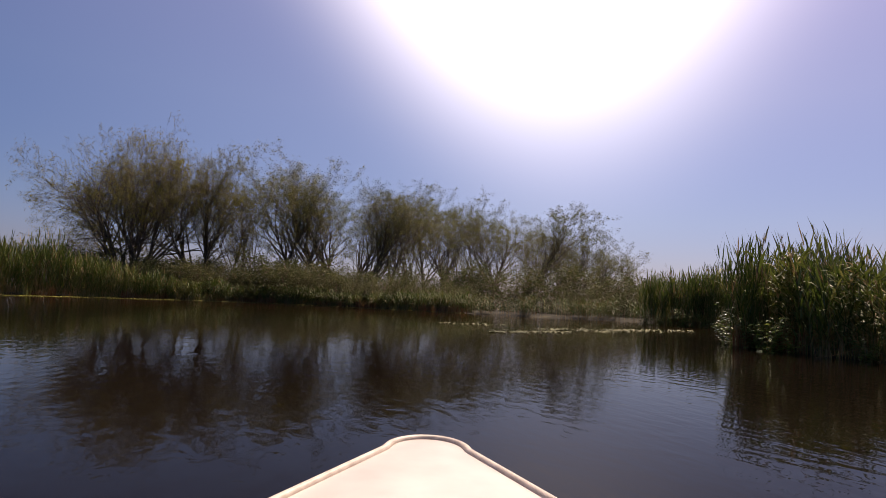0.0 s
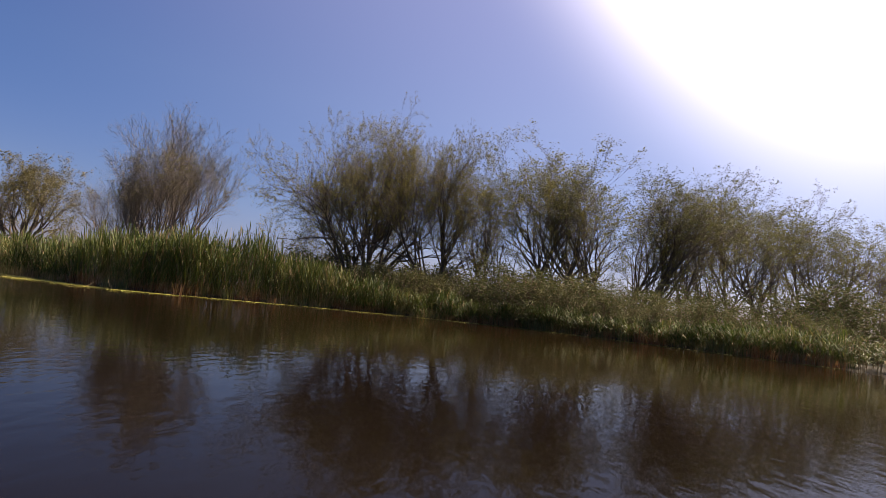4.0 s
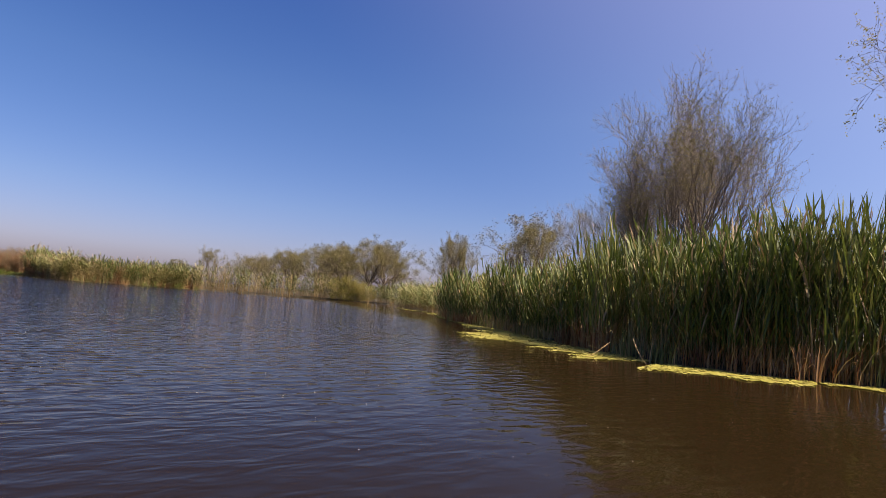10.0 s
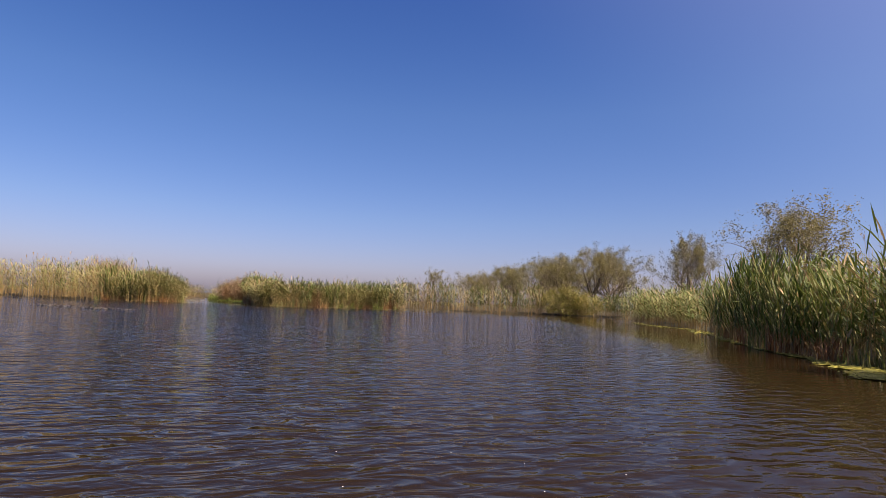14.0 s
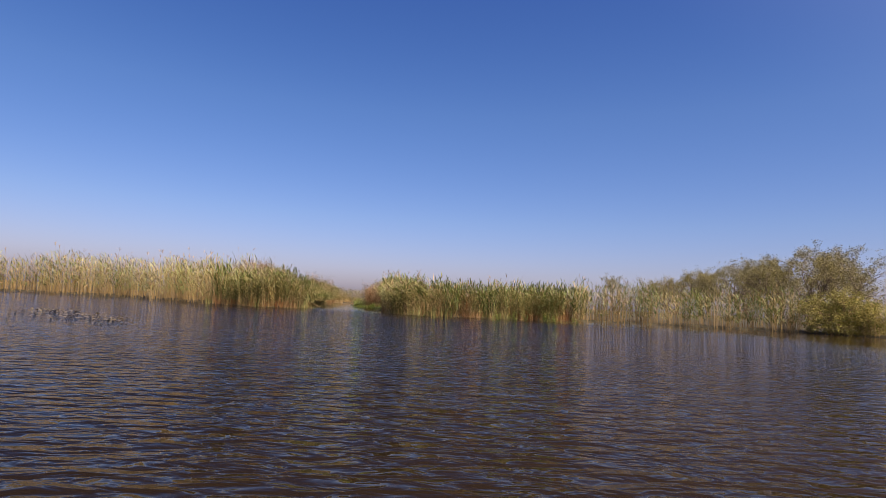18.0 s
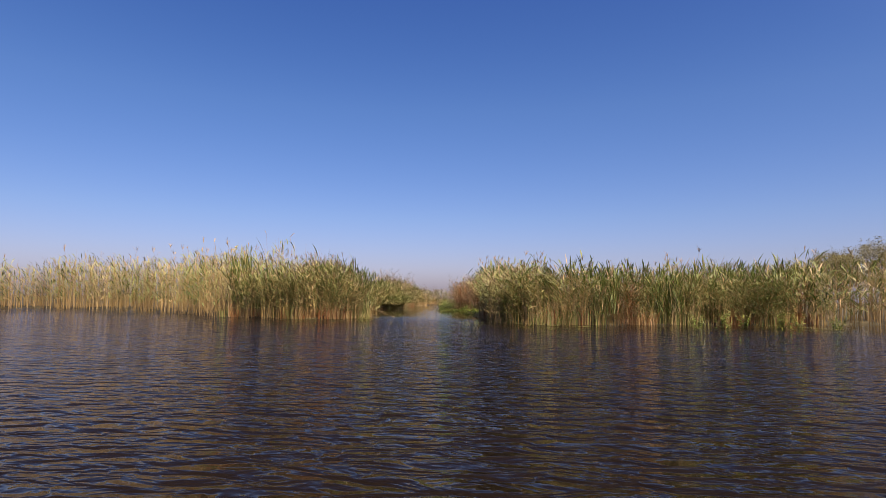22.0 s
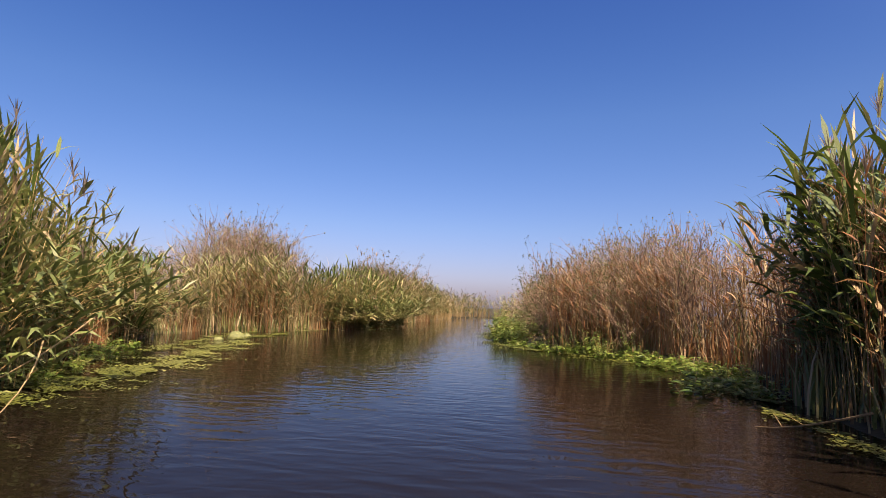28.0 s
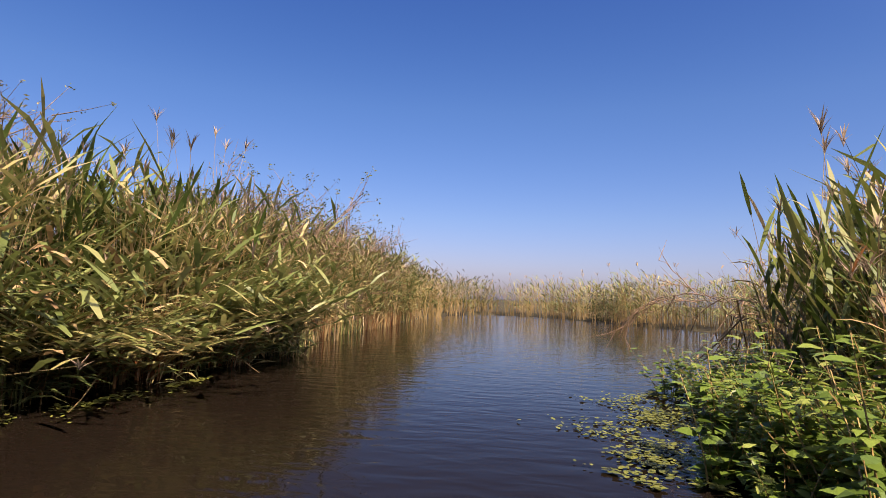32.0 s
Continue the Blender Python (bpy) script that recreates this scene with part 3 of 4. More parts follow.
def leaf_cloud(tips, rng, per, size, loose, mat, name):
    tips = np.asarray(tips)
    c = np.repeat(tips, per, axis=0)
    c = c + rng.normal(0, loose, c.shape)
    k = len(c)
    a = rng.normal(0, 1, (k, 3))
    a /= np.linalg.norm(a, axis=1)[:, None]
    a[:, 2] = a[:, 2] * 0.6 - 0.15
    t = rng.normal(0, 1, (k, 3))
    bvec = np.cross(a, t)
    bvec /= np.linalg.norm(bvec, axis=1)[:, None] + 1e-9
    s = size * (0.6 + 0.8 * rng.random(k))[:, None]
    v = np.stack([c - a * s, c + bvec * s * 0.32, c + a * s, c - bvec * s * 0.32], 1).reshape(-1, 3)
    me = bpy.data.meshes.new(name)
    me.from_pydata(v.tolist(), [], np.arange(4 * k).reshape(-1, 4).tolist())
    me.materials.append(mat)
    return me


def make_tree(name, label, cat, seed, height, stems, spread, kids, per, size, loose, mat, wood, up=0.08, fan=0.35, bare=0.12, depth=3, thick=0.022, skirt=0, clear=0.25):
    """A tree with tapered stems from the base, forking limbs and small leaves; the crown is filled to the given height."""
    rng = np.random.default_rng(seed)
    m, tips = Mesh(), []
    for i in range(stems):
        a = 6.28 * (i + rng.random() * 0.6) / stems
        f = fan * (0.4 + 0.8 * rng.random())
        way = (math.cos(a) * f, math.sin(a) * f, 1.0)
        st = (math.cos(a) * 0.15 * (stems > 1), math.sin(a) * 0.15 * (stems > 1), -0.2)
        grow(m, rng, st, way, height * (0.50 + 0.14 * rng.random()), height * thick, 0, tips, spread, up, kids, depth, clear=clear)
    top = max(float(t[2]) for t in tips)
    tree = tagged(new(name), label, cat, "trees and bushes behind the reeds")
    part("trunk", m.mesh("trunk", [wood], True), tree)
    for _ in range(skirt):
        a, q = rng.random() * 6.28, rng.random() ** 0.6
        tips.append(np.array([math.cos(a) * q * height * 0.42, math.sin(a) * q * height * 0.42, height * 0.5 * rng.random() * (1.1 - q * 0.5)]))
    keep = [t for t in tips if rng.random() > bare]
    part("crown", leaf_cloud(keep, rng, per, size, loose, mat, "crown"), tree)
    return tree, top


WILLOW_LABEL = "broad old willow with sparse grey-green spring leaves on the bank"
POPLAR_LABEL = "slender poplar with light yellow-green young leaves behind the reeds"
SPIRE_LABEL = "tall bare-looking willow with upright grey branches above the reeds"
FAR_LABEL = "distant rounded willow with dense olive foliage"
SHRUB_LABEL = "dense dark green willow shrub at the foot of the trees"
SALLOW_LABEL = "rounded yellow-green sallow shrub standing among the reeds"
BUSH_LABEL = "brown leafless-looking willow bush with thin upright twigs on the bank"
THICKET_LABEL = "tangled bush of brown twigs with scattered green leaves"
PALE_BARK = bark("pale_bark", (0.07, 0.057, 0.045), (0.22, 0.185, 0.145))
KINDS = {
    "willow": [make_tree("willow_tree", WILLOW_LABEL, "tree", 11 + i, 13, 5, (0.58, 0.52, 0.5, 0.45), (8, 6, 5, 4), 7, 0.048, 0.06, WILLOW_LEAF, BARK, 0.05, 0.52, 0.05, 4, 0.014) for i in range(2)],
    "poplar": [make_tree("poplar_tree", POPLAR_LABEL, "tree", 31 + i, 13, 1, (0.42, 0.42, 0.45, 0.45), (13, 5, 3, 3), 8, 0.060, 0.09, POPLAR_LEAF, BARK, 0.10, 0.12, 0.08, 4, 0.012) for i in range(2)],
    "spire": [make_tree("willow_tree", SPIRE_LABEL, "tree", 51 + i, 12, 7, (0.32, 0.32, 0.36, 0.36), (6, 6, 5, 3), 2, 0.040, 0.03, WILLOW_LEAF, PALE_BARK, 0.12, 0.27, 0.10, 4, 0.010, 0, 0.35) for i in range(2)],
    "far": [make_tree("willow_tree", FAR_LABEL, "tree", 71 + i, 12, 3, (0.75, 0.6, 0.55), (6, 5, 4), 14, 0.13, 0.24, FAR_LEAF, BARK, 0.06, 0.5, 0.05) for i in range(2)],
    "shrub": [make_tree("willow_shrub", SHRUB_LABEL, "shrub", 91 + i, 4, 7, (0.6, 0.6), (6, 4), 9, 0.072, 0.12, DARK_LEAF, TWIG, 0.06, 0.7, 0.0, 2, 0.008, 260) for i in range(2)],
    "sallow": [make_tree("willow_shrub", SALLOW_LABEL, "shrub", 95, 4, 9, (0.6, 0.6), (7, 5), 14, 0.075, 0.13, SALLOW_LEAF, TWIG, 0.06, 0.75, 0.0, 2, 0.008, 320)],
    "bush": [make_tree("willow_bush", BUSH_LABEL, "bush", 111 + i, 3.2, 18, (0.35, 0.4), (8, 4), 5, 0.024, 0.018, BUD_LEAF, TWIG, 0.08, 0.45, 0.25, 2, 0.0045) for i in range(3)],
    "thicket": [make_tree("willow_bush", THICKET_LABEL, "bush", 131 + i, 3.0, 14, (0.5, 0.55), (7, 5), 7, 0.028, 0.030, DARK_LEAF, TWIG, 0.05, 0.55, 0.35, 2, 0.0055) for i in range(2)],
    "back": [make_tree("willow_tree", WILLOW_LABEL, "tree", 151 + i, 13, 3, (0.7, 0.6, 0.5), (6, 5, 4), 9, 0.09, 0.18, WILLOW_LEAF, BARK, 0.07, 0.45, 0.06, 3, 0.013) for i in range(2)],
}
USED = set()


def plant(kind, x, y, height, which=0, turn=0.0, wide=1.0, label=""):
    tree, top = KINDS[kind][which % len(KINDS[kind])]
    s = height / top
    m = pose(x, y, 0.1, 0, 0, turn) @ Matrix.Diagonal((s * wide, s * wide, s, 1))
    if (kind, which % len(KINDS[kind])) not in USED:
        USED.add((kind, which % len(KINDS[kind])))
        tree.matrix_basis = m
        ob = tree
    else:
        loc, rot, sc = m.decompose()
        ob = copy_thing(tree, Matrix.LocRotScale(loc, rot, None))
        ob.scale = sc
    if label:
        ob["label"] = label
    return ob


# wooded bank ahead of the start
plant("willow", -28.6, 52.6, 18.2, 0, 20, 0.80)
plant("willow", -31.0, 55.5, 14.6, 1, 250, 1.0)
plant("willow", -24.0, 56.5, 15.4, 1, 130, 0.8)
for i, (x, y, h) in enumerate([(-19.8, 57, 13.5), (-7.0, 70, 14.5), (-2.6, 82, 16), (2.2, 90, 17), (9, 101, 19), (16, 114, 20.5), (23.5, 124, 19.5), (30, 131, 17.5), (38.5, 139, 17), (49, 147, 14.5), (-21.5, 58, 13.8), (-18.6, 62, 13.5), (-17.0, 65, 16.4), (-13.4, 66, 17.2), (-11.0, 71, 15.0), (-8.5, 73, 14.6), (-4.7, 80, 14.8), (-0.7, 86, 16.2),
                               (5.6, 98, 18.8), (12.3, 107, 18.4), (20.5, 123, 20.8), (26.8, 127, 17.8), (34, 136, 16.6), (43, 144, 16.0), (56, 150, 12.2), (-12.4, 69, 15.0), (-15.6, 63, 13.6), (-10.0, 67.5, 13.2)]):
    plant("poplar", x, y, h * 1.06, i, i * 67, 0.85 if x < -16 and y < 63 else 1.2 + 0.1 * (i % 3))
for i, (x, y, h) in enumerate([(-19.5, 60, 11.5), (-15, 63, 13), (-9.5, 69, 13.2), (-3, 77, 13), (3, 90, 15), (9, 101, 16), (16, 113, 17), (24, 124, 16), (31, 131, 15), (38, 140, 15), (49, 147, 13), (66, 152, 11)]):
    plant("back", x, y, h, i, i * 83, 0.75)
# dark undergrowth in front of and between the trees
rng = np.random.default_rng(21)
for row, (back, h0) in enumerate([(6.0, 3.0), (10.5, 4.4)]):
    for i, (x, y, nx, ny, u) in enumerate(along([(30, 42), (22, 46.5), (11, 45.5), (2, 46.0), (-5.7, 48.5), (-11, 50.5), (-16.5, 50.5), (-21.5, 48.0), (-25.5, 45.5)], 3.0, rng)):
        if row == 0 and x < 8:
            continue
        plant("shrub", x + nx * back + float(rng.normal(0, 0.8)), y + ny * back + float(rng.normal(0, 0.8)), h0 * float(0.75 + 0.5 * rng.random()), i, float(rng.random() * 360), 1.25)
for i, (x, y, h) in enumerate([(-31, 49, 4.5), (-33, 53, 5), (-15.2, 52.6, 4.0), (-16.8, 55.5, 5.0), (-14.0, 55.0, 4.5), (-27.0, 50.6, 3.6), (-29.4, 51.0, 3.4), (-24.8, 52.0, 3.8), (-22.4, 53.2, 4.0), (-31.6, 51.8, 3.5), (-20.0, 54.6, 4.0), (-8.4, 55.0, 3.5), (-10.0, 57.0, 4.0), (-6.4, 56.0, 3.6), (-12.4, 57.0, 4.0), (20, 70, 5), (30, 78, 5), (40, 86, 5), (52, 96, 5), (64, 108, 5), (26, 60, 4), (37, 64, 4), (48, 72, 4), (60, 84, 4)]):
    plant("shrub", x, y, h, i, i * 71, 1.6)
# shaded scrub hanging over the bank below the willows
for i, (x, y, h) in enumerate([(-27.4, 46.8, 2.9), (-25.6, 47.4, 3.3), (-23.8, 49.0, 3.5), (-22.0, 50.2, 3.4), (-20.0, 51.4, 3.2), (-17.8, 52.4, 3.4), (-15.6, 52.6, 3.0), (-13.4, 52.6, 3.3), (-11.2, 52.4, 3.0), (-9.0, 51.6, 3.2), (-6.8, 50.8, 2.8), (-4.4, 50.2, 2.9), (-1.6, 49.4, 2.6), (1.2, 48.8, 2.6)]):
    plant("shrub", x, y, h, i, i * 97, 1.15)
# tall upright willow further along the north bank, and the row of far trees
plant("spire", -50.5, 52.6, 17.4, 0, 40, 0.85)
plant("spire", -46.8, 47.2, 13.4, 1, 10, 0.8)
plant("spire", -49.6, 48.8, 12.2, 1, 100, 1.0)
plant("spire", -56.0, 50.4, 10.8, 0, 200, 1.1)
for i, (x, y, h, w) in enumerate([(-236, 131, 41.9, 0.9), (-221, 124, 35.2, 0.8), (-285, 112, 36.1, 0.7), (-272, 110, 31.4, 0.6), (-348, 93, 31.4, 0.8), (-335, 92, 26.6, 0.9), (-392, 61, 30.1, 1.2), (-426, 46, 28.7, 1.2), (-369, 72, 22.8, 1.2),
                                  (-407, 23, 20.0, 1.3), (-452, -12, 26.1, 0.75), (-445, 12, 20.9, 1.3), (-468, -34, 16.2, 1.2), (-308, 65, 26.6, 1.2), (-338, 54, 27.6, 1.2), (-293, 76, 28.5, 1), (-325, 89, 34.2, 0.9), (-376, 71, 32.3, 1), (-358, 40, 23.8, 1.3), (-380, 27, 21.9, 1.3)]):
    plant("far", x, y, h, i, i * 57, w)
plant("sallow", -98.8, 36.4, 3.7, 0, 0, 1.15)
plant("sallow", -99.6, 38.6, 3.0, 0, 140, 1.2)
# bushes along the narrow channel
for i, (x, y, h, w) in enumerate([(-106.8, -24.6, 5.9, 1.0), (-107.4, -24.0, 5.4, 1.0), (-106.0, -24.2, 5.5, 1.0), (-106.4, -23.2, 4.9, 1.0), (-107.9, -22.9, 4.6, 1.0), (-105.6, -22.0, 4.5, 1.0), (-108.0, -7.0, 2.5, 0.8), (-107.2, -6.8, 2.9, 0.8), (-106.6, -6.6, 3.1, 0.8), (-109.4, -6.6, 2.4, 0.9), (-108.5, -27.0, 4.4, 0.9), (-103.0, -22.5, 4.0, 0.8), (-100.6, -1.6, 3.0, 0.9), (-102.4, -2.8, 3.4, 0.9), (-103.4, -3.6, 3.6, 0.9),
                                  (-104.6, -4.6, 3.5, 0.9), (-105.4, -5.4, 2.9, 0.9), (-113.5, -21.5, 3.4, 0.9), (-116.8, -22.8, 3.2, 0.9), (-119.5, -24.5, 3.2, 0.9), (-111.5, -20.6, 3.3, 0.8), (-122.5, -26.0, 3.0, 0.9)]):
    plant("bush", x, y, h, i, i * 49, w)
for i, (x, y, h, w) in enumerate([(-111.0, -19.6, 3.9, 1.0), (-112.6, -20.4, 4.0, 1.0), (-114.4, -21.2, 3.8, 1.1), (-116.0, -22.0, 4.2, 1.1), (-117.8, -22.8, 4.0, 1.1), (-119.6, -23.8, 3.9, 1.1), (-121.6, -24.8, 3.6, 1.1), (-101.4, -3.3, 2.5, 0.9), (-102.5, -4.3, 2.8, 0.9), (-103.4, -5.0, 3.0, 0.9), (-104.3, -5.8, 2.9, 0.9), (-105.4, -6.5, 2.4, 0.9), (-104.0, -4.4, 3.3, 0.9), (-106.2, -7.2, 2.6, 0.9), (-107.0, -7.6, 2.5, 0.8), (-107.9, -7.8, 2.2, 0.8), (-108.9, -7.7, 2.0, 0.8)]):
    plant("thicket", x, y, h, i, i * 71, w)
for i, (x, y, h) in enumerate([(-134.5, -17.8, 2.3), (-131.5, -29.5, 2.6)]):
    plant("shrub", x, y, h, i, i * 90, 1.3)

# ---------------------------------------------------------------- reed beds
GREEN, PALE, ARCH, DRY = NEAR_GREEN, NEAR_PALE, NEAR_ARCH, NEAR_DRY
MIX = NEAR_GREEN + NEAR_PALE
reed_bed("lush dark green reed clump standing in still water", [(12.8, 4), (11.6, 8), (11.0, 12.3), (9.7, 15.0), (9.2, 17.3), (11.5, 20.5), (15.5, 23.5)], [GREEN + NEAR_BROAD[:2], GREEN], 4, 0.75, 0.7, [2.4, 2.4, 2.5, 2.5, 2.2, 2.2], seed=2)
reed_bed("dark green reed stand in the mouth of the inlet", [(23.0, 31.2), (20.0, 33.4), (16.6, 35.8), (13.8, 38.0)], [GREEN, MID_GREEN], 4, 0.7, 0.75, [2.9, 2.9, 2.8, 2.6], seed=27)
reed_bed("low green reeds along a shaded inlet", [(15.5, 23.5), (22, 27), (31, 33), (30, 42), (22, 46.5), (11, 45.5), (2, 46.0)], [FAR_GREEN], 2, 1.5, 1.4, [2.4, 2.6, 2.6, 2.0, 1.6, 1.5], seed=3, low=False)
reed_bed("low shaded reeds at the foot of the trees", [(2, 46.0), (-5.7, 48.5), (-11, 50.5), (-16.5, 50.5)], [MID_GREEN], 3, 0.9, 0.8, [1.4, 1.3, 1.3, 1.4], seed=4)
reed_bed("tall bright green reeds on the sunlit bank", [(-16.5, 50.5), (-21.5, 48.0), (-25.2, 44.2), (-27.8, 40.4), (-29.6, 36.8)], [GREEN], 5, 0.78, 0.8, [1.4, 1.5, 2.2, 3.1, 3.0], seed=5)
reed_bed("tall green reeds with brown stems at the water's edge", [(-29.6, 36.8), (-31.9, 34.9), (-36.0, 34.9), (-42.2, 35.8)], [GREEN], 5, 0.72, 0.75, [2.9, 2.65, 2.45, 2.35], seed=6)
reed_bed("green reed belt along the north bank", [(-42.2, 35.8), (-46, 35.7), (-49.5, 35.8), (-54, 36.8), (-60, 38.4)], [GREEN, FAR_GREEN], 4, 0.85, 0.9, [2.4, 2.35, 2.35, 2.3], seed=7)
reed_bed("distant green reed belt below far trees", [(-60, 38.4), (-66, 39.4), (-72.7, 38.4), (-78, 39.5), (-86, 43.0), (-95, 43.5), (-99, 36.0)], [FAR_GREEN], 3, 1.4, 1.4, [2.4, 2.4, 2.5, 2.6], seed=8, low=False)
reed_bed("green and straw-coloured reeds on the far shore", [(-99, 36.0), (-97.5, 28), (-97, 23.5), (-92.0, 18.6)], [FAR_GREEN + FAR_PALE], 3, 1.3, 1.3, [2.9, 2.9, 2.8, 2.6], seed=9, low=False)
reed_bed("dense green reeds with orange-brown stems at the channel mouth", [(-92.0, 18.6), (-88.0, 14.2), (-85.4, 11.4), (-84.4, 10.2)], [PALE + GREEN[:2] + RUSTY[:2], MIX], 5, 0.62, 0.75, [2.0, 2.1, 2.25, 2.3], seed=10)
reed_bed("dense grey-green reeds with pale stems at the channel mouth", [(-84.4, 10.2), (-83.6, 9.0), (-83.4, 7.0), (-84.6, 6.2)], [PALE + DRY, PALE], 4, 0.62, 0.75, [2.1, 2.1, 2.05, 1.9], seed=24)
reed_bed("low shaded reeds at the turn into the channel", [(-84.6, 6.2), (-86.4, 5.2)], [PALE, MIX], 4, 0.7, 0.75, [1.8, 1.9], seed=25)
reed_bed("reeds with brown stems along the narrow channel", [(-86.4, 5.2), (-90.4, 2.9)], [PALE, MIX], 4, 0.65, 0.7, [2.1, 2.2, 2.5], seed=11)
reed_bed("tall green reed clump leaning over the channel", [(-90.4, 3.4), (-91.2, 2.9), (-92.9, 1.7), (-94.9, 0.8), (-96.4, 0.2)], [NEAR_BROAD + RUSTY[:1], NEAR_BROAD + GREEN], 3, 0.55, 0.5, [2.1, 2.35, 2.5, 2.6, 2.4], 0.1, seed=12)
reed_bed("brown dry reeds between bushes on the channel bank", [(-94.2, 0.7), (-96.6, -0.1), (-98.9, -1.0), (-100.4, -2.6), (-101.0, -4.3), (-101.8, -5.6)], [RUSTY], 3, 0.55, 0.5, [2.5, 2.6, 2.5, 2.1], 0.6, seed=13)
reed_bed("green and straw-coloured reeds behind leafy weeds", [(-107.2, -9.2), (-109.2, -9.9), (-111.2, -10.3), (-112.8, -9.2), (-114.2, -7.8)], [DRY + RUSTY + GREEN[:1], PALE + DRY], 4, 0.6, 0.55, [1.5, 1.7, 1.8, 1.8, 1.9], 0.95, seed=14)
reed_bed("straw-coloured reed belt at the end of the channel", [(-114.2, -7.8), (-121.5, -9.0), (-130, -13.0), (-133.0, -18.2), (-137.5, -22.5), (-139, -27), (-131, -27.0), (-124.0, -23.6)], [FAR_PALE], 3, 1.2, 1.2, [2.3, 2.3, 2.2, 2.2, 2.3], seed=15, low=False)
reed_bed("leaning reeds and grasses on the shaded channel bank", [(-124.0, -23.6), (-115.2, -19.6), (-111.2, -18.0)], [PALE, DRY + PALE], 3, 0.8, 0.8, [2.2, 2.4, 2.4], seed=16)
reed_bed("arching light green reeds hanging over the water", [(-111.2, -18.0), (-108.4, -16.2), (-105.2, -15.2)], [ARCH, ARCH, PALE + GREEN], 4, 0.5, 0.55, [2.15, 2.1, 1.9], 0.0, seed=17)
reed_bed("short arching green reeds drooping down to the water", [(-111.2, -18.0), (-108.4, -16.2), (-105.2, -15.2), (-104.2, -15.3)], [ARCH], 1, 0.42, 0.5, [1.5, 1.45, 1.35, 1.1], 0.3, seed=26, low=False)
reed_bed("brown reeds with broken stems beside the channel", [(-105.2, -15.2), (-103.0, -15.4), (-100.6, -14.9), (-98.6, -16.0), (-96.2, -14.6)], [DRY + PALE + RUSTY, PALE], 4, 0.55, 0.65, [2.1, 2.1, 2.0, 1.9], 0.05, seed=18)
reed_bed("grey-green reeds leaning over floating weed", [(-96.2, -14.6), (-93.8, -11.8), (-91.4, -8.6), (-90.0, -6.4), (-88.6, -5.2), (-86.8, -2.6)], [GREEN + ARCH + PALE, MIX], 4, 0.6, 0.65, [2.0, 2.0, 2.3, 2.6, 2.5, 2.2], seed=19)
reed_bed("pale green reeds with straw-coloured stems in open water", [(-86.8, -2.6), (-84.4, -1.0), (-82.4, -1.2), (-81.0, -2.8), (-80.6, -6.6)], [PALE + DRY[:2] + GREEN[:2], PALE + DRY[:1]], 5, 0.62, 0.7, [2.0, 2.1, 2.2, 2.3, 2.5], seed=20)
reed_bed("straw-coloured reed belt on the south shore", [(-80.6, -6.6), (-83, -13), (-85.5, -21), (-84, -31), (-74, -42)], [FAR_PALE + FAR_GREEN[:1], FAR_PALE], 4, 1.1, 1.2, [3.1, 3.3, 3.5, 3.5], seed=21, low=False)


# ---------------------------------------------------------------- floating weed, leafy weeds, fallen canes
def weed_mat(label, x, y, length, width, turn, count, seed, size=0.05, mat=PAD):
    """A loose mat of small floating leaves, ragged at its edge."""
    rng = np.random.default_rng(seed)
    ang = np.arange(6) * math.pi / 3
    k = int(count * (0.05 / size) ** 1.3)
    u = rng.uniform(-1, 1, k)
    v = rng.normal(0, 0.42, k) * (1 - np.abs(u) ** 3) * (0.75 + 0.35 * np.sin(u * 9 + seed) + 0.2 * np.sin(u * 23))
    holes = np.sin(u * length * 2.1 + seed) * np.sin(v * width * 2.6 + seed * 1.7) + 0.6 * np.sin(u * length * 5.3 - v * width * 4.1)
    keep = holes > rng.normal(-0.35, 0.35, k)
    u, v, k = u[keep], v[keep], int(keep.sum())
    s = (size * (0.5 + 1.2 * rng.random(k)))[:, None]
    a = (rng.random(k) * 6.28)[:, None]
    px, py = s * np.cos(ang) * (0.7 + 0.6 * rng.random((k, 1))), s * np.sin(ang)
    t1, t2 = rng.normal(0, 0.14, (k, 1)), rng.normal(0, 0.14, (k, 1))
    q = np.stack([u[:, None] * length / 2 + px * np.cos(a) - py * np.sin(a), v[:, None] * width / 2 + px * np.sin(a) + py * np.cos(a),
                  0.012 + 0.012 * rng.random((k, 1)) + px * t1 + py * t2], 2).reshape(-1, 3)
    me = bpy.data.meshes.new("floating_weed")
    me.from_pydata(q.tolist(), [], np.arange(6 * k).reshape(-1, 6).tolist())
    me.materials.append(mat)
    ob = new("floating_weed", me)
    ob.matrix_basis = pose(x, y, 0, 0, 0, turn)
    return tagged(ob, label, "water plants", "floating weed by the banks", "stuff")


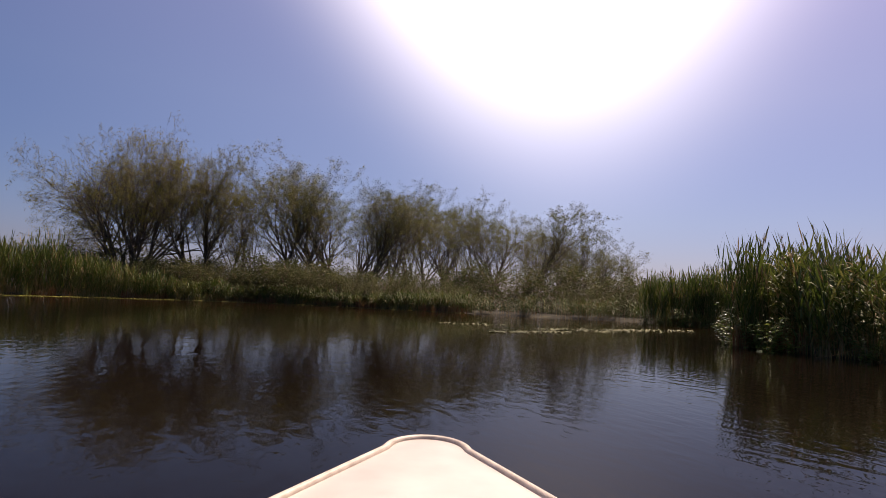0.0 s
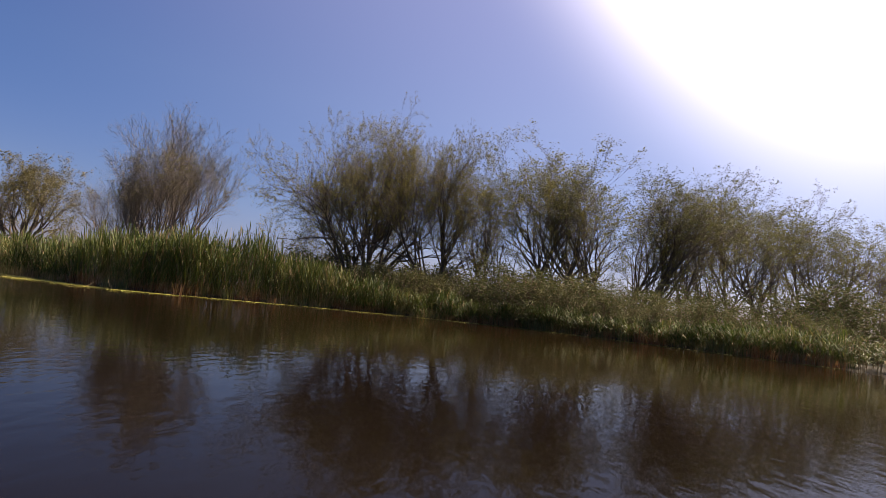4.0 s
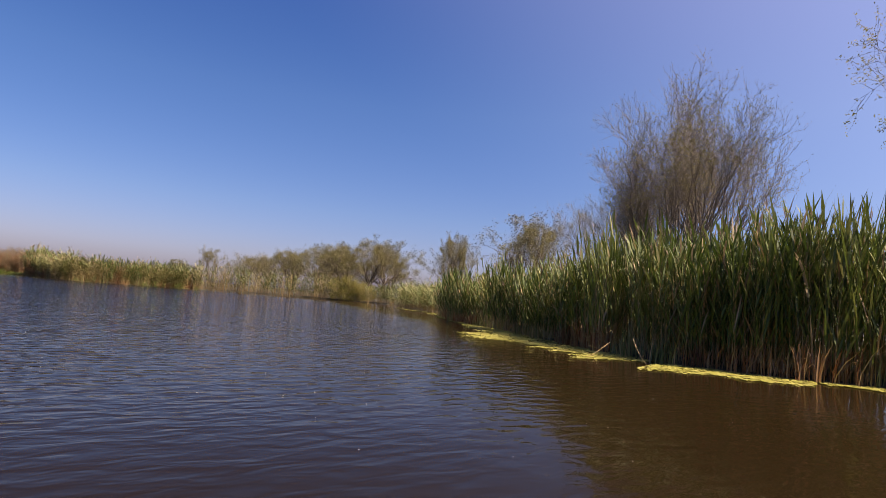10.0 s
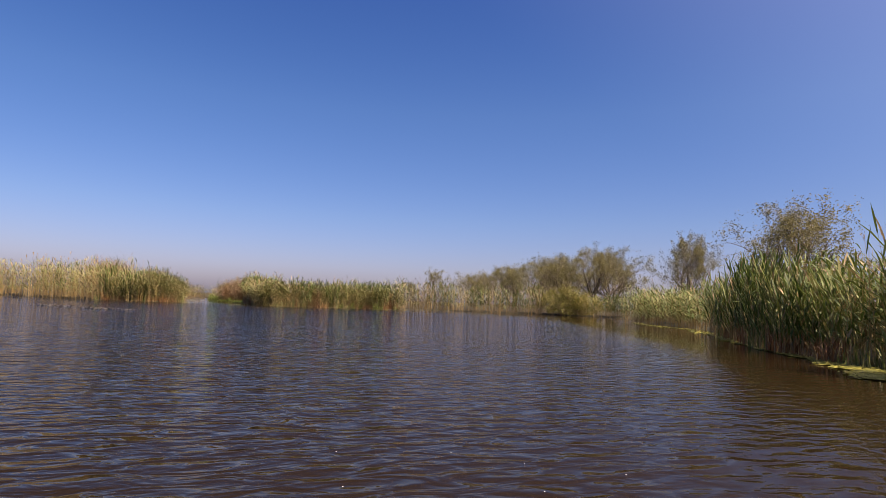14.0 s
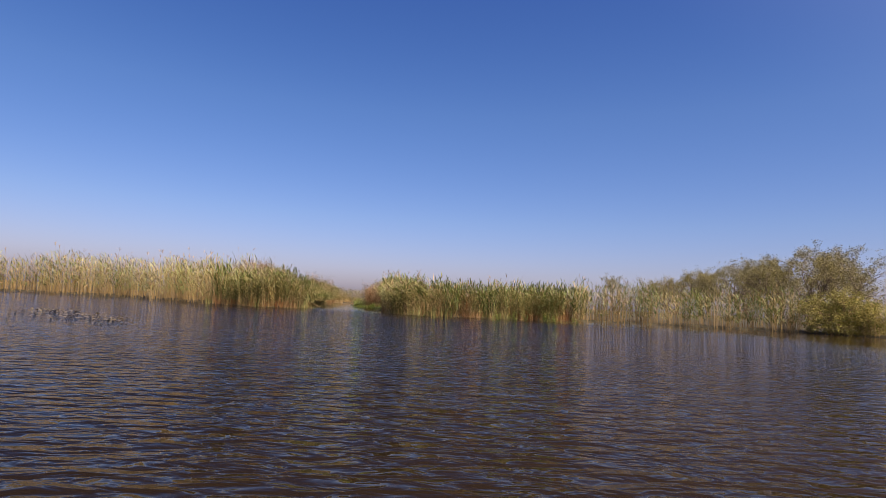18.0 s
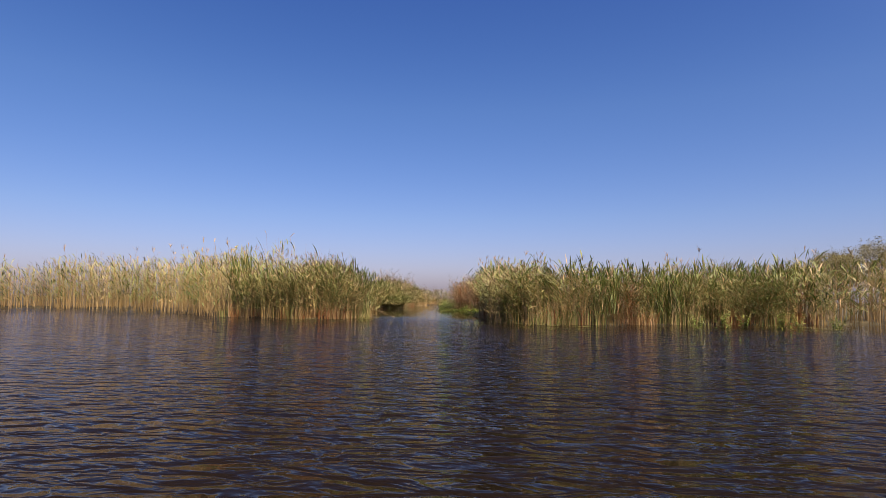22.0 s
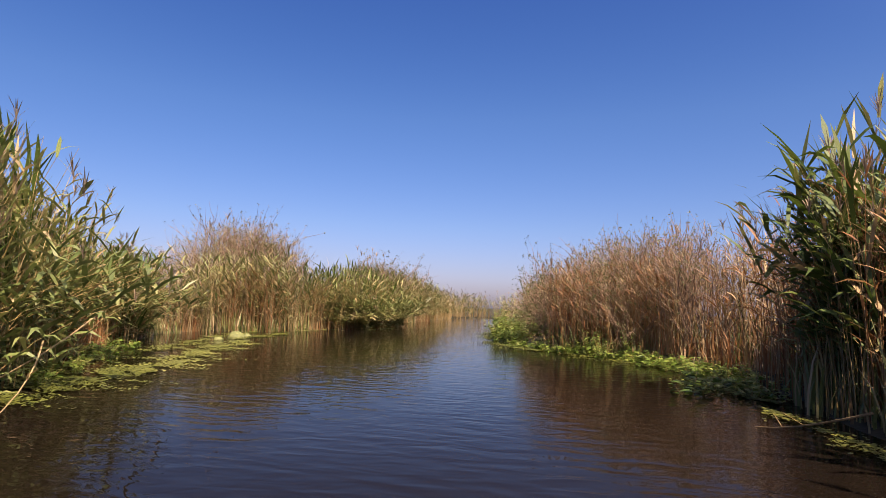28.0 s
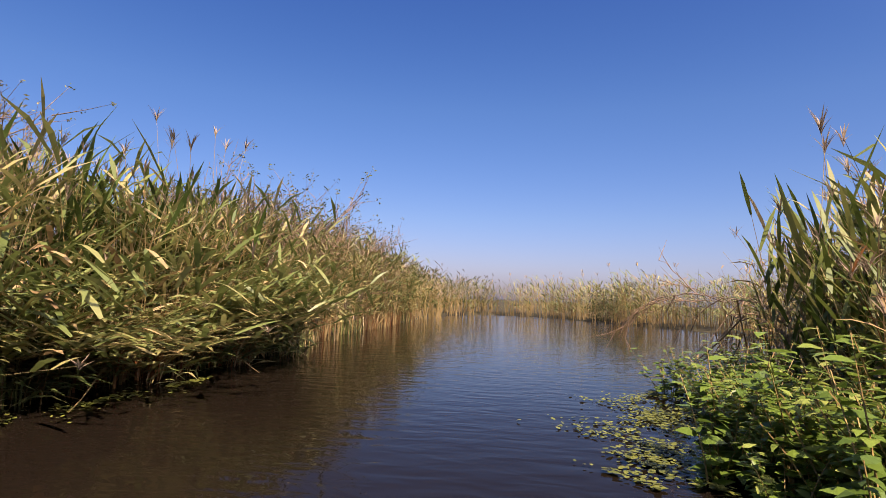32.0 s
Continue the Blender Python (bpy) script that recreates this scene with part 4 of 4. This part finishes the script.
def weed_strip(label, pts, width, per_metre, seed, size=0.035):
    """Duckweed packed along a stretch of shore, wider and narrower by turns."""
    rng = np.random.default_rng(seed)
    q = np.asarray(pts, float)
    seg = np.diff(q, axis=0)
    cum = np.concatenate([[0], np.cumsum(np.hypot(*seg.T))])
    k = int(cum[-1] * per_metre)
    s = rng.random(k) * cum[-1]
    i = np.clip(np.searchsorted(cum, s) - 1, 0, len(seg) - 1)
    d = seg[i] / np.hypot(*seg[i].T)[:, None]
    wd = np.interp(s / cum[-1], np.linspace(0, 1, len(width)), width) * (0.86 + 0.2 * np.sin(s * 0.9 + seed) + 0.12 * np.sin(s * 2.7) + 0.08 * np.sin(s * 7.1))
    off = 0.2 - np.maximum(wd, 0.12) * rng.random(k) ** 0.6 * (1 + 0.07 * rng.normal(0, 1, k))
    c = q[i] + d * (s - cum[i])[:, None] + np.stack([d[:, 1], -d[:, 0]], 1) * off[:, None]
    ang = np.arange(6) * math.pi / 3 + rng.random((k, 1)) * 6.28
    r0 = (size * (0.5 + 1.2 * rng.random(k)))[:, None]
    z = 0.012 + 0.012 * rng.random((k, 1)) + 0.12 * r0 * np.sin(ang + 6.28 * rng.random((k, 1)))
    v = np.stack([c[:, :1] + r0 * np.cos(ang), c[:, 1:] + r0 * np.sin(ang) * 0.85, z], 2).reshape(-1, 3)
    me = bpy.data.meshes.new("floating_weed")
    me.from_pydata(v.tolist(), [], np.arange(6 * k).reshape(-1, 6).tolist())
    me.materials.append(PAD)
    return tagged(new("floating_weed", me), label, "water plants", "floating weed by the banks", "stuff")


DUCK = "yellow-green duckweed mat floating along the reeds"
weed_strip(DUCK, [(-29.6, 36.8), (-31.9, 34.9), (-36.0, 34.9), (-42.2, 35.8), (-46, 35.7), (-49.5, 35.8)], [1.4, 2.6, 2.8, 2.3, 0.9, 0.5], 900, 201, 0.034)
weed_strip(DUCK, [(-11, 50.5), (-16.5, 50.5), (-21.5, 48.0), (-25.2, 44.2), (-27.8, 40.4), (-29.6, 36.8)], [0.7, 0.9, 1.3, 1.2, 1.2], 520, 202, 0.03)
weed_strip(DUCK, [(2, 46.0), (-5.7, 48.5), (-11, 50.5)], [0.5, 0.6], 120, 203, 0.045)
weed_strip(DUCK, [(-49.5, 35.8), (-54, 36.8), (-60, 38.4), (-66, 39.4), (-72.7, 38.4), (-78, 39.5)], [0.5, 0.7, 0.9, 0.8, 0.5], 160, 204, 0.045)
for i, (x, y, ln, wd, tn, ct) in enumerate([(3.4, 20.5, 4.4, 2.2, 40, 420), (6.5, 24.5, 6.5, 3.6, 35, 560), (10.5, 27.5, 6, 3.0, 35, 420), (1.6, 25.2, 3.5, 1.6, 20, 150), (11.5, 21.6, 3.5, 1.6, 40, 260)]):
    weed_mat("pale lily leaves glinting on the still water", x, y, ln, wd, tn, ct, 230 + i, 0.035, LILY)
for i, (x, y, ln, wd, tn, ct) in enumerate([(-91.0, -6.7, 4.2, 1.7, 35, 4200), (-93.4, -8.3, 3.4, 1.6, 42, 2600), (-95.8, -10.5, 4.0, 1.6, 38, 2600), (-99.2, -13.1, 4.0, 1.0, 28, 1800), (-90.3, -6.7, 2.6, 1.2, 50, 1100), (-92.2, -8.9, 3.0, 1.2, 45, 900), (-95.4, -11.4, 4.0, 1.4, 40, 1000), (-98.6, -13.9, 4.0, 1.2, 30, 900), (-103, -14.9, 4, 0.9, 10, 600), (-106.4, -14.7, 3.4, 0.7, 20, 500),
                                             (-90.4, 2.3, 3.0, 0.8, 32, 700), (-93.8, 0.5, 3.5, 1.0, 28, 900), (-97.6, -0.9, 4.0, 1.6, 22, 1500), (-100.2, -3.4, 3.6, 1.5, 55, 1500), (-102.0, -6.6, 3.6, 1.6, 52, 2200), (-106.0, -9.4, 3.2, 1.0, 25, 1000), (-109.0, -10.7, 3.8, 1.8, 12, 1300),
                                             (-83.6, 6.2, 3.2, 0.5, -45, 400), (-83.0, 9.4, 3.4, 0.4, 80, 350), (-84.0, -0.2, 3.2, 0.4, 15, 350), (-81.2, -1.2, 3, 0.4, -35, 350), (-88.3, 17.4, 4.5, 0.6, 45, 500)]):
    weed_mat("yellow-green duckweed and water plants on dark water", x, y, ln, wd * (0.6 if y > -0.7 and x < -92 and tn < 30 else 1.0), tn, int(ct * 0.42), 260 + i, 0.0135, WATER_WEED)


def weed_plant(seed, height, leaves, size):
    """Stems and broad pointed leaves of one bushy weed, as two meshes."""
    rng = np.random.default_rng(seed)
    stems, blades = [], Mesh()
    for _ in range(6):
        a, f = rng.random() * 6.28, 0.15 + 0.45 * rng.random()
        h = height * (0.5 + 0.55 * rng.random())
        s = np.linspace(0, 1, 4)
        pts = np.outer(s, [0, 0, h]) + np.outer(s ** 1.6, [math.cos(a) * f * h, math.sin(a) * f * h, 0]) + [math.cos(a) * 0.08, math.sin(a) * 0.08, -0.1]
        stems.append(Mesh())
        stems[-1].tube(pts, 0.007 * (1 - 0.6 * s), 3, 0)
        for q in range(leaves):
            u = 0.1 + 0.9 * (q + rng.random()) / leaves
            at = np.array([np.interp(u, s, pts[:, c]) for c in range(3)])
            b = rng.random() * 6.28
            o = unit([math.cos(b), math.sin(b), 0.35])
            ln = size * (0.5 + 0.9 * rng.random()) * (1.15 - 0.4 * u)
            g = np.array([0, 0.25, 0.6, 1.0])
            lp = at + np.outer(g, o * ln) - np.outer(g ** 2, [0, 0, ln * (0.1 + 0.5 * rng.random())])
            blades.blade(lp, ln * np.array([0.08, 0.50, 0.42, 0.02]), unit(np.cross(o, [0, 0, 1]) + rng.normal(0, 0.3, 3)), 0)
    return stems, blades


WEEDS = []
for i in range(3):
    holder = tagged(new("leafy_weed"), "bushy bright green broad-leaved weed at the water's edge", "weed", "leafy weeds on the channel bank")
    stems, blades = weed_plant(300 + i, 0.95, 26, 0.120)
    for stem in stems:
        part("stem", stem.mesh("stem", [REED_STEM]), holder)
    part("leaves", blades.mesh("leaves", [WEED_LEAF]), holder)
    WEEDS.append(holder)
CRESS = []
for i in range(3):
    holder = tagged(new("water_cress"), "low patch of round-leaved green water cress at the bank", "cress", "water cress on the channel bank")
    stems, blades = weed_plant(330 + i, 0.30, 14, 0.125)
    for stem in stems:
        part("stem", stem.mesh("stem", [REED_STEM]), holder)
    part("leaves", blades.mesh("leaves", [WEED_LEAF]), holder)
    CRESS.append(holder)
rng = np.random.default_rng(6)
k = 0
for x0, y0, x1, y1, count, wide in [(-96.4, -0.3, -99.0, -1.4, 34, 0.30), (-99.0, -1.3, -100.6, -3.0, 34, 0.30), (-100.5, -2.9, -101.3, -4.9, 30, 0.28), (-101.2, -4.7, -103.0, -7.2, 16, 0.22),
                                    (-90.0, -6.8, -91.6, -9.0, 16, 0.35), (-91.6, -9.0, -95.0, -13.2, 22, 0.40)]:
    for j in range(count):
        u = (j + rng.random()) / count
        m = pose(x0 + (x1 - x0) * u + float(rng.normal(0, wide)), y0 + (y1 - y0) * u + float(rng.normal(0, wide)), 0, 0, 0, float(rng.random() * 360))
        ob = CRESS[k] if k < 3 else copy_thing(CRESS[k % 3], m)
        ob.matrix_basis = m
        g = float(0.75 + 0.5 * rng.random())
        ob.scale = (g, g, g * float(0.6 + 0.6 * rng.random()))
        k += 1
rng = np.random.default_rng(5)
WEED_SPOTS = []
for x0, y0, x1, y1, k, h0, h1 in [(-102.8, -6.7, -104.8, -8.2, 22, 0.6, 1.1), (-104.8, -8.1, -107.8, -9.5, 60, 0.6, 1.1), (-107.3, -9.7, -110.6, -10.2, 64, 0.5, 0.9), (-110.2, -10.2, -111.2, -10.4, 14, 0.3, 0.5), (-105.2, -7.4, -109.0, -9.1, 34, 0.95, 1.5), (-105.8, -7.2, -107.6, -8.1, 14, 1.3, 1.75), (-101.3, -4.6, -103.0, -7.0, 8, 0.3, 0.5), (-100.0, -3.2, -103.6, -6.0, 18, 0.5, 0.85), (-90.2, -6.3, -93.0, -9.4, 6, 0.3, 0.45),
                                  (-85.0, 14.0, -89.0, 19.3, 9, 0.6, 0.95), (-83.6, 7.4, -83.4, 9.6, 3, 0.45, 0.6), (9.1, 15.2, 9.6, 18.4, 16, 0.9, 1.6), (10.0, 14.2, 11.2, 11.2, 8, 0.7, 1.1), (13.6, 37.4, 18.4, 34.2, 18, 0.9, 1.6)]:
    for j in range(k):
        u = (j + rng.random()) / k
        WEED_SPOTS.append((x0 + (x1 - x0) * u + rng.normal(0, 0.22), y0 + (y1 - y0) * u + rng.normal(0, 0.22), h0 + (h1 - h0) * rng.random()))
for i, (x, y, h) in enumerate(WEED_SPOTS):
    m = pose(x, y, 0, 0, 0, float(rng.random() * 360))
    ob = WEEDS[i] if i < 3 else copy_thing(WEEDS[i % 3], m)
    ob.matrix_basis = m
    ob.scale = (h, h, h)


def fallen_cane(x, y, length, turn, rise, seed):
    """A broken dry cane that lies on or hangs over the water."""
    rng = np.random.default_rng(seed)
    s = np.linspace(0, 1, 6)
    pts = np.stack([length * s, 0.06 * length * np.sin(s * 2.2 + seed), 0.02 + rise * (1 - s) ** 1.4], 1)
    m = Mesh()
    m.tube(pts, 0.010 * (1 - 0.6 * s), 5)
    for _ in range(2):
        u = 0.3 + 0.5 * rng.random()
        at = np.array([np.interp(u, s, pts[:, c]) for c in range(3)])
        g = np.linspace(0, 1, 3)
        m.blade(at + np.outer(g, [0.2, rng.normal(0, 0.12), 0.08]), [0.012, 0.02, 0.003], (0, 1, 0.2))
    ob = new("fallen_cane", m.mesh("fallen_cane", [REED_DRY]))
    ob.matrix_basis = pose(x, y, 0, 0, 0, turn)
    return tagged(ob, "broken straw-coloured reed cane hanging over the water", "cane", "fallen reed canes")


for i, (x, y, ln, tn, rise) in enumerate([(-32.6, 34.0, 0.9, -70, 0.35), (-32.0, 34.2, 0.8, -20, 0.5), (-40.5, 34.4, 0.9, -110, 0.4), (-90.6, -6.4, 1.8, 60, 0.5), (-91.4, -7.2, 2.2, 40, 0.7), (-101.6, -14.9, 1.3, 75, 0.45), (-104.2, -15.3, 1.6, 60, 0.3),
                                          (-107.2, -15.6, 1.6, 45, 0.3), (-109.0, -16.6, 1.5, 70, 0.35), (-110.0, -17.3, 1.4, 30, 0.3), (-93.4, 0.6, 1.0, -120, 0.3), (-101.5, -5.2, 1.2, -130, 0.4), (-103.8, -6.9, 1.0, -150, 0.4), (-111.0, -10.3, 2.2, 190, 0.7), (-110.8, -10.2, 1.8, 210, 0.9), (-111.1, -10.2, 1.6, 170, 1.1),
                                          (-85.6, -1.5, 1.4, 120, 0.5), (-86.4, -2.2, 1.5, 110, 0.7), (-111.3, -10.4, 1.2, 240, 0.5), (10.2, 13.6, 1.1, 170, 0.3)]):
    fallen_cane(x, y, ln, tn, rise, 400 + i)
# straw litter of broken canes along the foot of the bushes
rng = np.random.default_rng(88)
for i in range(26):
    u = (i + rng.random()) / 26
    fallen_cane(-102.2 - 3.0 * u + float(rng.normal(0, 0.2)), -5.6 - 2.2 * u + float(rng.normal(0, 0.2)), float(0.35 + 0.6 * rng.random()), float(rng.normal(230, 60)), float(0.1 + 0.35 * rng.random()), 440 + i)


class Limbs:
    """Keeps each limb that grows as a mesh of its own."""

    def __init__(self):
        self.all = []

    def tube(self, pts, radii, sides=4, mat=0):
        self.all.append(Mesh())
        self.all[-1].tube(pts, radii, sides, mat)


def dead_branch(x, y, length, turn, seed):
    """A bare grey branch with forks, leaning down over the bank."""
    rng = np.random.default_rng(seed)
    limbs, tips = Limbs(), []
    grow(limbs, rng, (0, 0, 0.9), (1.0, 0, 0.15), length, 0.0065, 0, tips, (0.5, 0.6), -0.10, (5, 3), 2, 5)
    low = min(float(v[2]) for m in limbs.all for v in m.v[0])
    ob = new("dead_branch")
    for i, m in enumerate(limbs.all):
        part("twig" if i else "limb", m.mesh("twig" if i else "limb", [TWIG], True), ob)
    ob.matrix_basis = pose(x, y, max(0.0, -low), 0, 0, turn)
    return tagged(ob, "bare grey-brown dead branch leaning over the water's edge", "branch", "dead branches on the channel bank")


for i, (x, y, ln, tn) in enumerate([(-102.6, -5.0, 1.6, 250), (-103.4, -5.8, 0.9, 265), (-104.0, -6.0, 0.8, 235), (-104.6, -6.4, 0.8, 250), (-103.0, -5.2, 1.0, 300), (-101.6, -4.4, 1.3, 250), (-110.6, -10.0, 1.4, 215), (-111.0, -10.1, 1.6, 200), (-111.4, -9.9, 1.3, 235)]):
    dead_branch(x, y, ln, tn, 600 + i)


def tall_cane(x, y, height, lean, turn, seed):
    """A tall pale dry cane with a feathery brown top, standing above the other reeds."""
    rng = np.random.default_rng(seed)
    holder = tagged(new("dry_reed_cane"), "tall pale dry reed cane with a brown feathery plume", "cane", "tall dry canes above the reeds")
    s = np.linspace(0, 1, 7)
    pts = np.stack([lean * height * s ** 2, 0.03 * np.sin(s * 3 + seed), -0.2 + (height + 0.2) * s], 1)
    m = Mesh()
    m.tube(pts, 0.007 * (1 - 0.6 * s), 4)
    part("stem", m.mesh("stem", [REED_DRY]), holder)
    m = Mesh()
    for _ in range(12):
        o = unit([rng.normal(0.6, 0.8), rng.normal(0, 0.8), 0])
        g = np.linspace(0, 1, 4)
        ln = 0.14 + 0.14 * rng.random()
        m.blade(pts[-1] + np.outer(g, [0, 0, ln]) + np.outer(g ** 1.7, o * ln * 0.7) - [0, 0, 0.06 * rng.random()], [0.006, 0.016, 0.012, 0.002], unit(np.cross(o, [0, 0, 1])))
    part("plume", m.mesh("plume", [PLUME]), holder)
    holder.matrix_basis = pose(x, y, 0, 0, 0, turn)


rng = np.random.default_rng(77)
for i, (x, y, h, k) in enumerate([(-91.6, 2.4, 3.5, 4), (-93.2, 1.4, 3.2, 2), (-109.8, -18.0, 3.5, 6), (-101.4, -15.9, 3.4, 3), (-111.0, -9.3, 2.7, 3), (-84.8, 8.2, 2.9, 3), (-81.2, -1.9, 2.8, 4), (-86.5, 14.0, 2.8, 4), (-83.5, -14.5, 3.7, 4), (-96.8, -13.2, 3.0, 3), (-34.5, 35.2, 3.3, 2)]):
    for j in range(k):
        tall_cane(x + float(rng.normal(0, 0.45)), y + float(rng.normal(0, 0.45)), h * float(0.9 + 0.2 * rng.random()), float(0.06 + 0.08 * rng.random()), float(rng.random() * 360), 500 + i * 10 + j)
weed_mat("brownish submerged weed breaking the open water", -61.0, 7.0, 8.0, 4.0, 70, 420, 299, 0.03, BROWN_PAD)


def weed_mound(x, y, r, h, seed):
    """A rounded hummock overgrown with pale green algae, at the water's edge."""
    bm = bmesh.new()
    bmesh.ops.create_icosphere(bm, subdivisions=3, radius=1.0)
    for v in bm.verts:
        k = 1 + 0.12 * noise.noise(v.co * 1.7 + Vector((seed, 0, 0))) + 0.05 * noise.noise(v.co * 6)
        v.co = Vector((v.co.x * r * k, v.co.y * r * 0.8 * k, v.co.z * h * k))
    me = bpy.data.meshes.new("weed_mound")
    bm.to_mesh(me)
    bm.free()
    me.polygons.foreach_set("use_smooth", [True] * len(me.polygons))
    me.materials.append(ALGAE)
    ob = new("weed_mound", me)
    ob.location = (x, y, 0.01)
    return tagged(ob, "pale yellow-green rounded hummock in the shallow water", "hummock", "pale hummocks")


ALGAE, n, l, b = material("algae", 0.7, 0.3)
k = noise_tex(n, l, 12.0, 5.0)
r = ramp(n, [(0.3, (0.06, 0.07, 0.02)), (0.7, (0.17, 0.17, 0.06))])
l.new(k.outputs["Fac"], r.inputs["Fac"])
l.new(r.outputs["Color"], b.inputs["Base Color"])
for i, (x, y, r0, h0) in enumerate([(-97.7, -12.5, 0.25, 0.18), (-98.3, -12.85, 0.14, 0.09), (-96.9, -12.15, 0.13, 0.08)]):
    weed_mound(x, y, r0, h0, i * 3.1)


# ---------------------------------------------------------------- the boat at the start
def build_boat():
    """A small white open boat: rounded bow with a foredeck, hull, rubbing strip, side decks and a thwart."""
    deck_m, n, l, b = material("white_gelcoat", 0.32, 0.5)
    k = noise_tex(n, l, 5.0, 5.0)
    r = ramp(n, [(0.35, (0.50, 0.43, 0.38)), (0.7, (0.60, 0.53, 0.47))])
    l.new(k.outputs["Fac"], r.inputs["Fac"])
    l.new(r.outputs["Color"], b.inputs["Base Color"])
    strip_m, n, l, b = material("rubbing_strip", 0.5, 0.4)
    k = noise_tex(n, l, 30.0, 4.0)
    r = ramp(n, [(0.3, (0.40, 0.33, 0.27)), (0.7, (0.56, 0.48, 0.40))])
    l.new(k.outputs["Fac"], r.inputs["Fac"])
    l.new(r.outputs["Color"], b.inputs["Base Color"])
    boat = tagged(new("boat"), "small white open boat with a rounded bow afloat", "boat")
    ys = np.concatenate([np.linspace(-2.6, 1.2, 14), np.linspace(1.3, 1.93, 6), 2.092 - 0.152 * (1 - np.sin(np.linspace(0.1, 1, 9) * math.pi / 2))])
    e = np.clip((2.092 - ys) / 0.152, 0, 1)
    half = np.minimum(0.62, 0.135 * np.sqrt(np.clip(e * (2 - e), 0, 1)) + np.clip(1.94 - ys, 0, 5) * 0.43)
    m = Mesh()                                   # foredeck with a slight crown
    cols, rows_ = 9, []
    for y, h in zip(ys, half):
        if y < 0.9:
            continue
        for i in range(cols):
            u = -1 + 2 * i / (cols - 1)
            rows_.append((u * h, y, 0.5 + 0.025 * (1 - u * u) * min(1.0, (2.092 - y) / 0.9)))
    k = len(rows_) // cols
    m.add(rows_, [(j * cols + i, j * cols + i + 1, (j + 1) * cols + i + 1, (j + 1) * cols + i) for j in range(k - 1) for i in range(cols - 1)])
    part("foredeck", m.mesh("foredeck", [deck_m], True), boat)
    m = Mesh()                                   # hull
    prof = [(1.0, 0.5), (0.97, 0.3), (0.86, 0.08), (0.62, -0.12), (0.0, -0.2)]
    ring = [(s * a, z) for s, seq in ((-1, prof), (1, prof[-2::-1])) for a, z in seq]
    v = []
    for y, h in zip(ys, half):
        for a, z in ring:
            v.append((a * h, y - (0.25 * (0.5 - z) if y > 1.2 else 0) * (y - 1.2) / 0.9, z))
    q = len(ring)
    m.add(v, [(j * q + i, j * q + i + 1, (j + 1) * q + i + 1, (j + 1) * q + i) for j in range(len(ys) - 1) for i in range(q - 1)])
    m.add([(a * half[0], ys[0], z) for a, z in ring], [tuple(range(q))])
    part("hull", m.mesh("hull", [deck_m], True), boat)
    for s in (-1, 1):
        m = Mesh()
        m.tube([(s * h, y, 0.5) for y, h in zip(ys, half)], [0.014] * len(ys), 8)
        part("rubbing_strip", m.mesh("rubbing_strip", [strip_m], True), boat, label="thin beige rubbing strip along the edge")
    for y in (-1.5, -0.4):
        bm = bmesh.new()
        bmesh.ops.create_cube(bm, size=1.0)
        bmesh.ops.scale(bm, vec=(1.04, 0.26, 0.03), verts=bm.verts)
        bmesh.ops.bevel(bm, geom=bm.edges[:], offset=0.008, segments=2, affect="EDGES")
        me = bpy.data.meshes.new("thwart")
        bm.to_mesh(me)
        bm.free()
        me.materials.append(deck_m)
        part("thwart", me, boat, pose(0, y, 0.36))
    boat.matrix_basis = pose(0.0, 0, 0, 0, 0, 0.6)


build_boat()


# ---------------------------------------------------------------- seed fluff on the water
def seed_fluff():
    """Small white tufts of seed that drift on the water."""
    rng = np.random.default_rng(808)
    m = Mesh()
    for _ in range(170):
        x, y = rng.uniform(-37, -24), rng.uniform(16, 31)
        r = 0.003 + 0.004 * rng.random()
        a = np.arange(5) * 1.2566 + rng.random() * 6.28
        v = [(x + r * math.cos(t), y + r * math.sin(t) * 0.8, 0.006) for t in a] + [(x, y, 0.006 + r * 0.4)]
        m.add(v, [(i, (i + 1) % 5, 5) for i in range(5)])
    fluff, n, l, b = material("seed_fluff", 0.9, 0.2)
    k = noise_tex(n, l, 20.0, 3.0)
    r = ramp(n, [(0.3, (0.62, 0.60, 0.54)), (0.7, (0.80, 0.79, 0.75))])
    l.new(k.outputs["Fac"], r.inputs["Fac"])
    l.new(r.outputs["Color"], b.inputs["Base Color"])
    tagged(new("seed_fluff", m.mesh("seed_fluff", [fluff])), "white specks of seed fluff drifting on dark water", "seed fluff", kind="stuff")


seed_fluff()
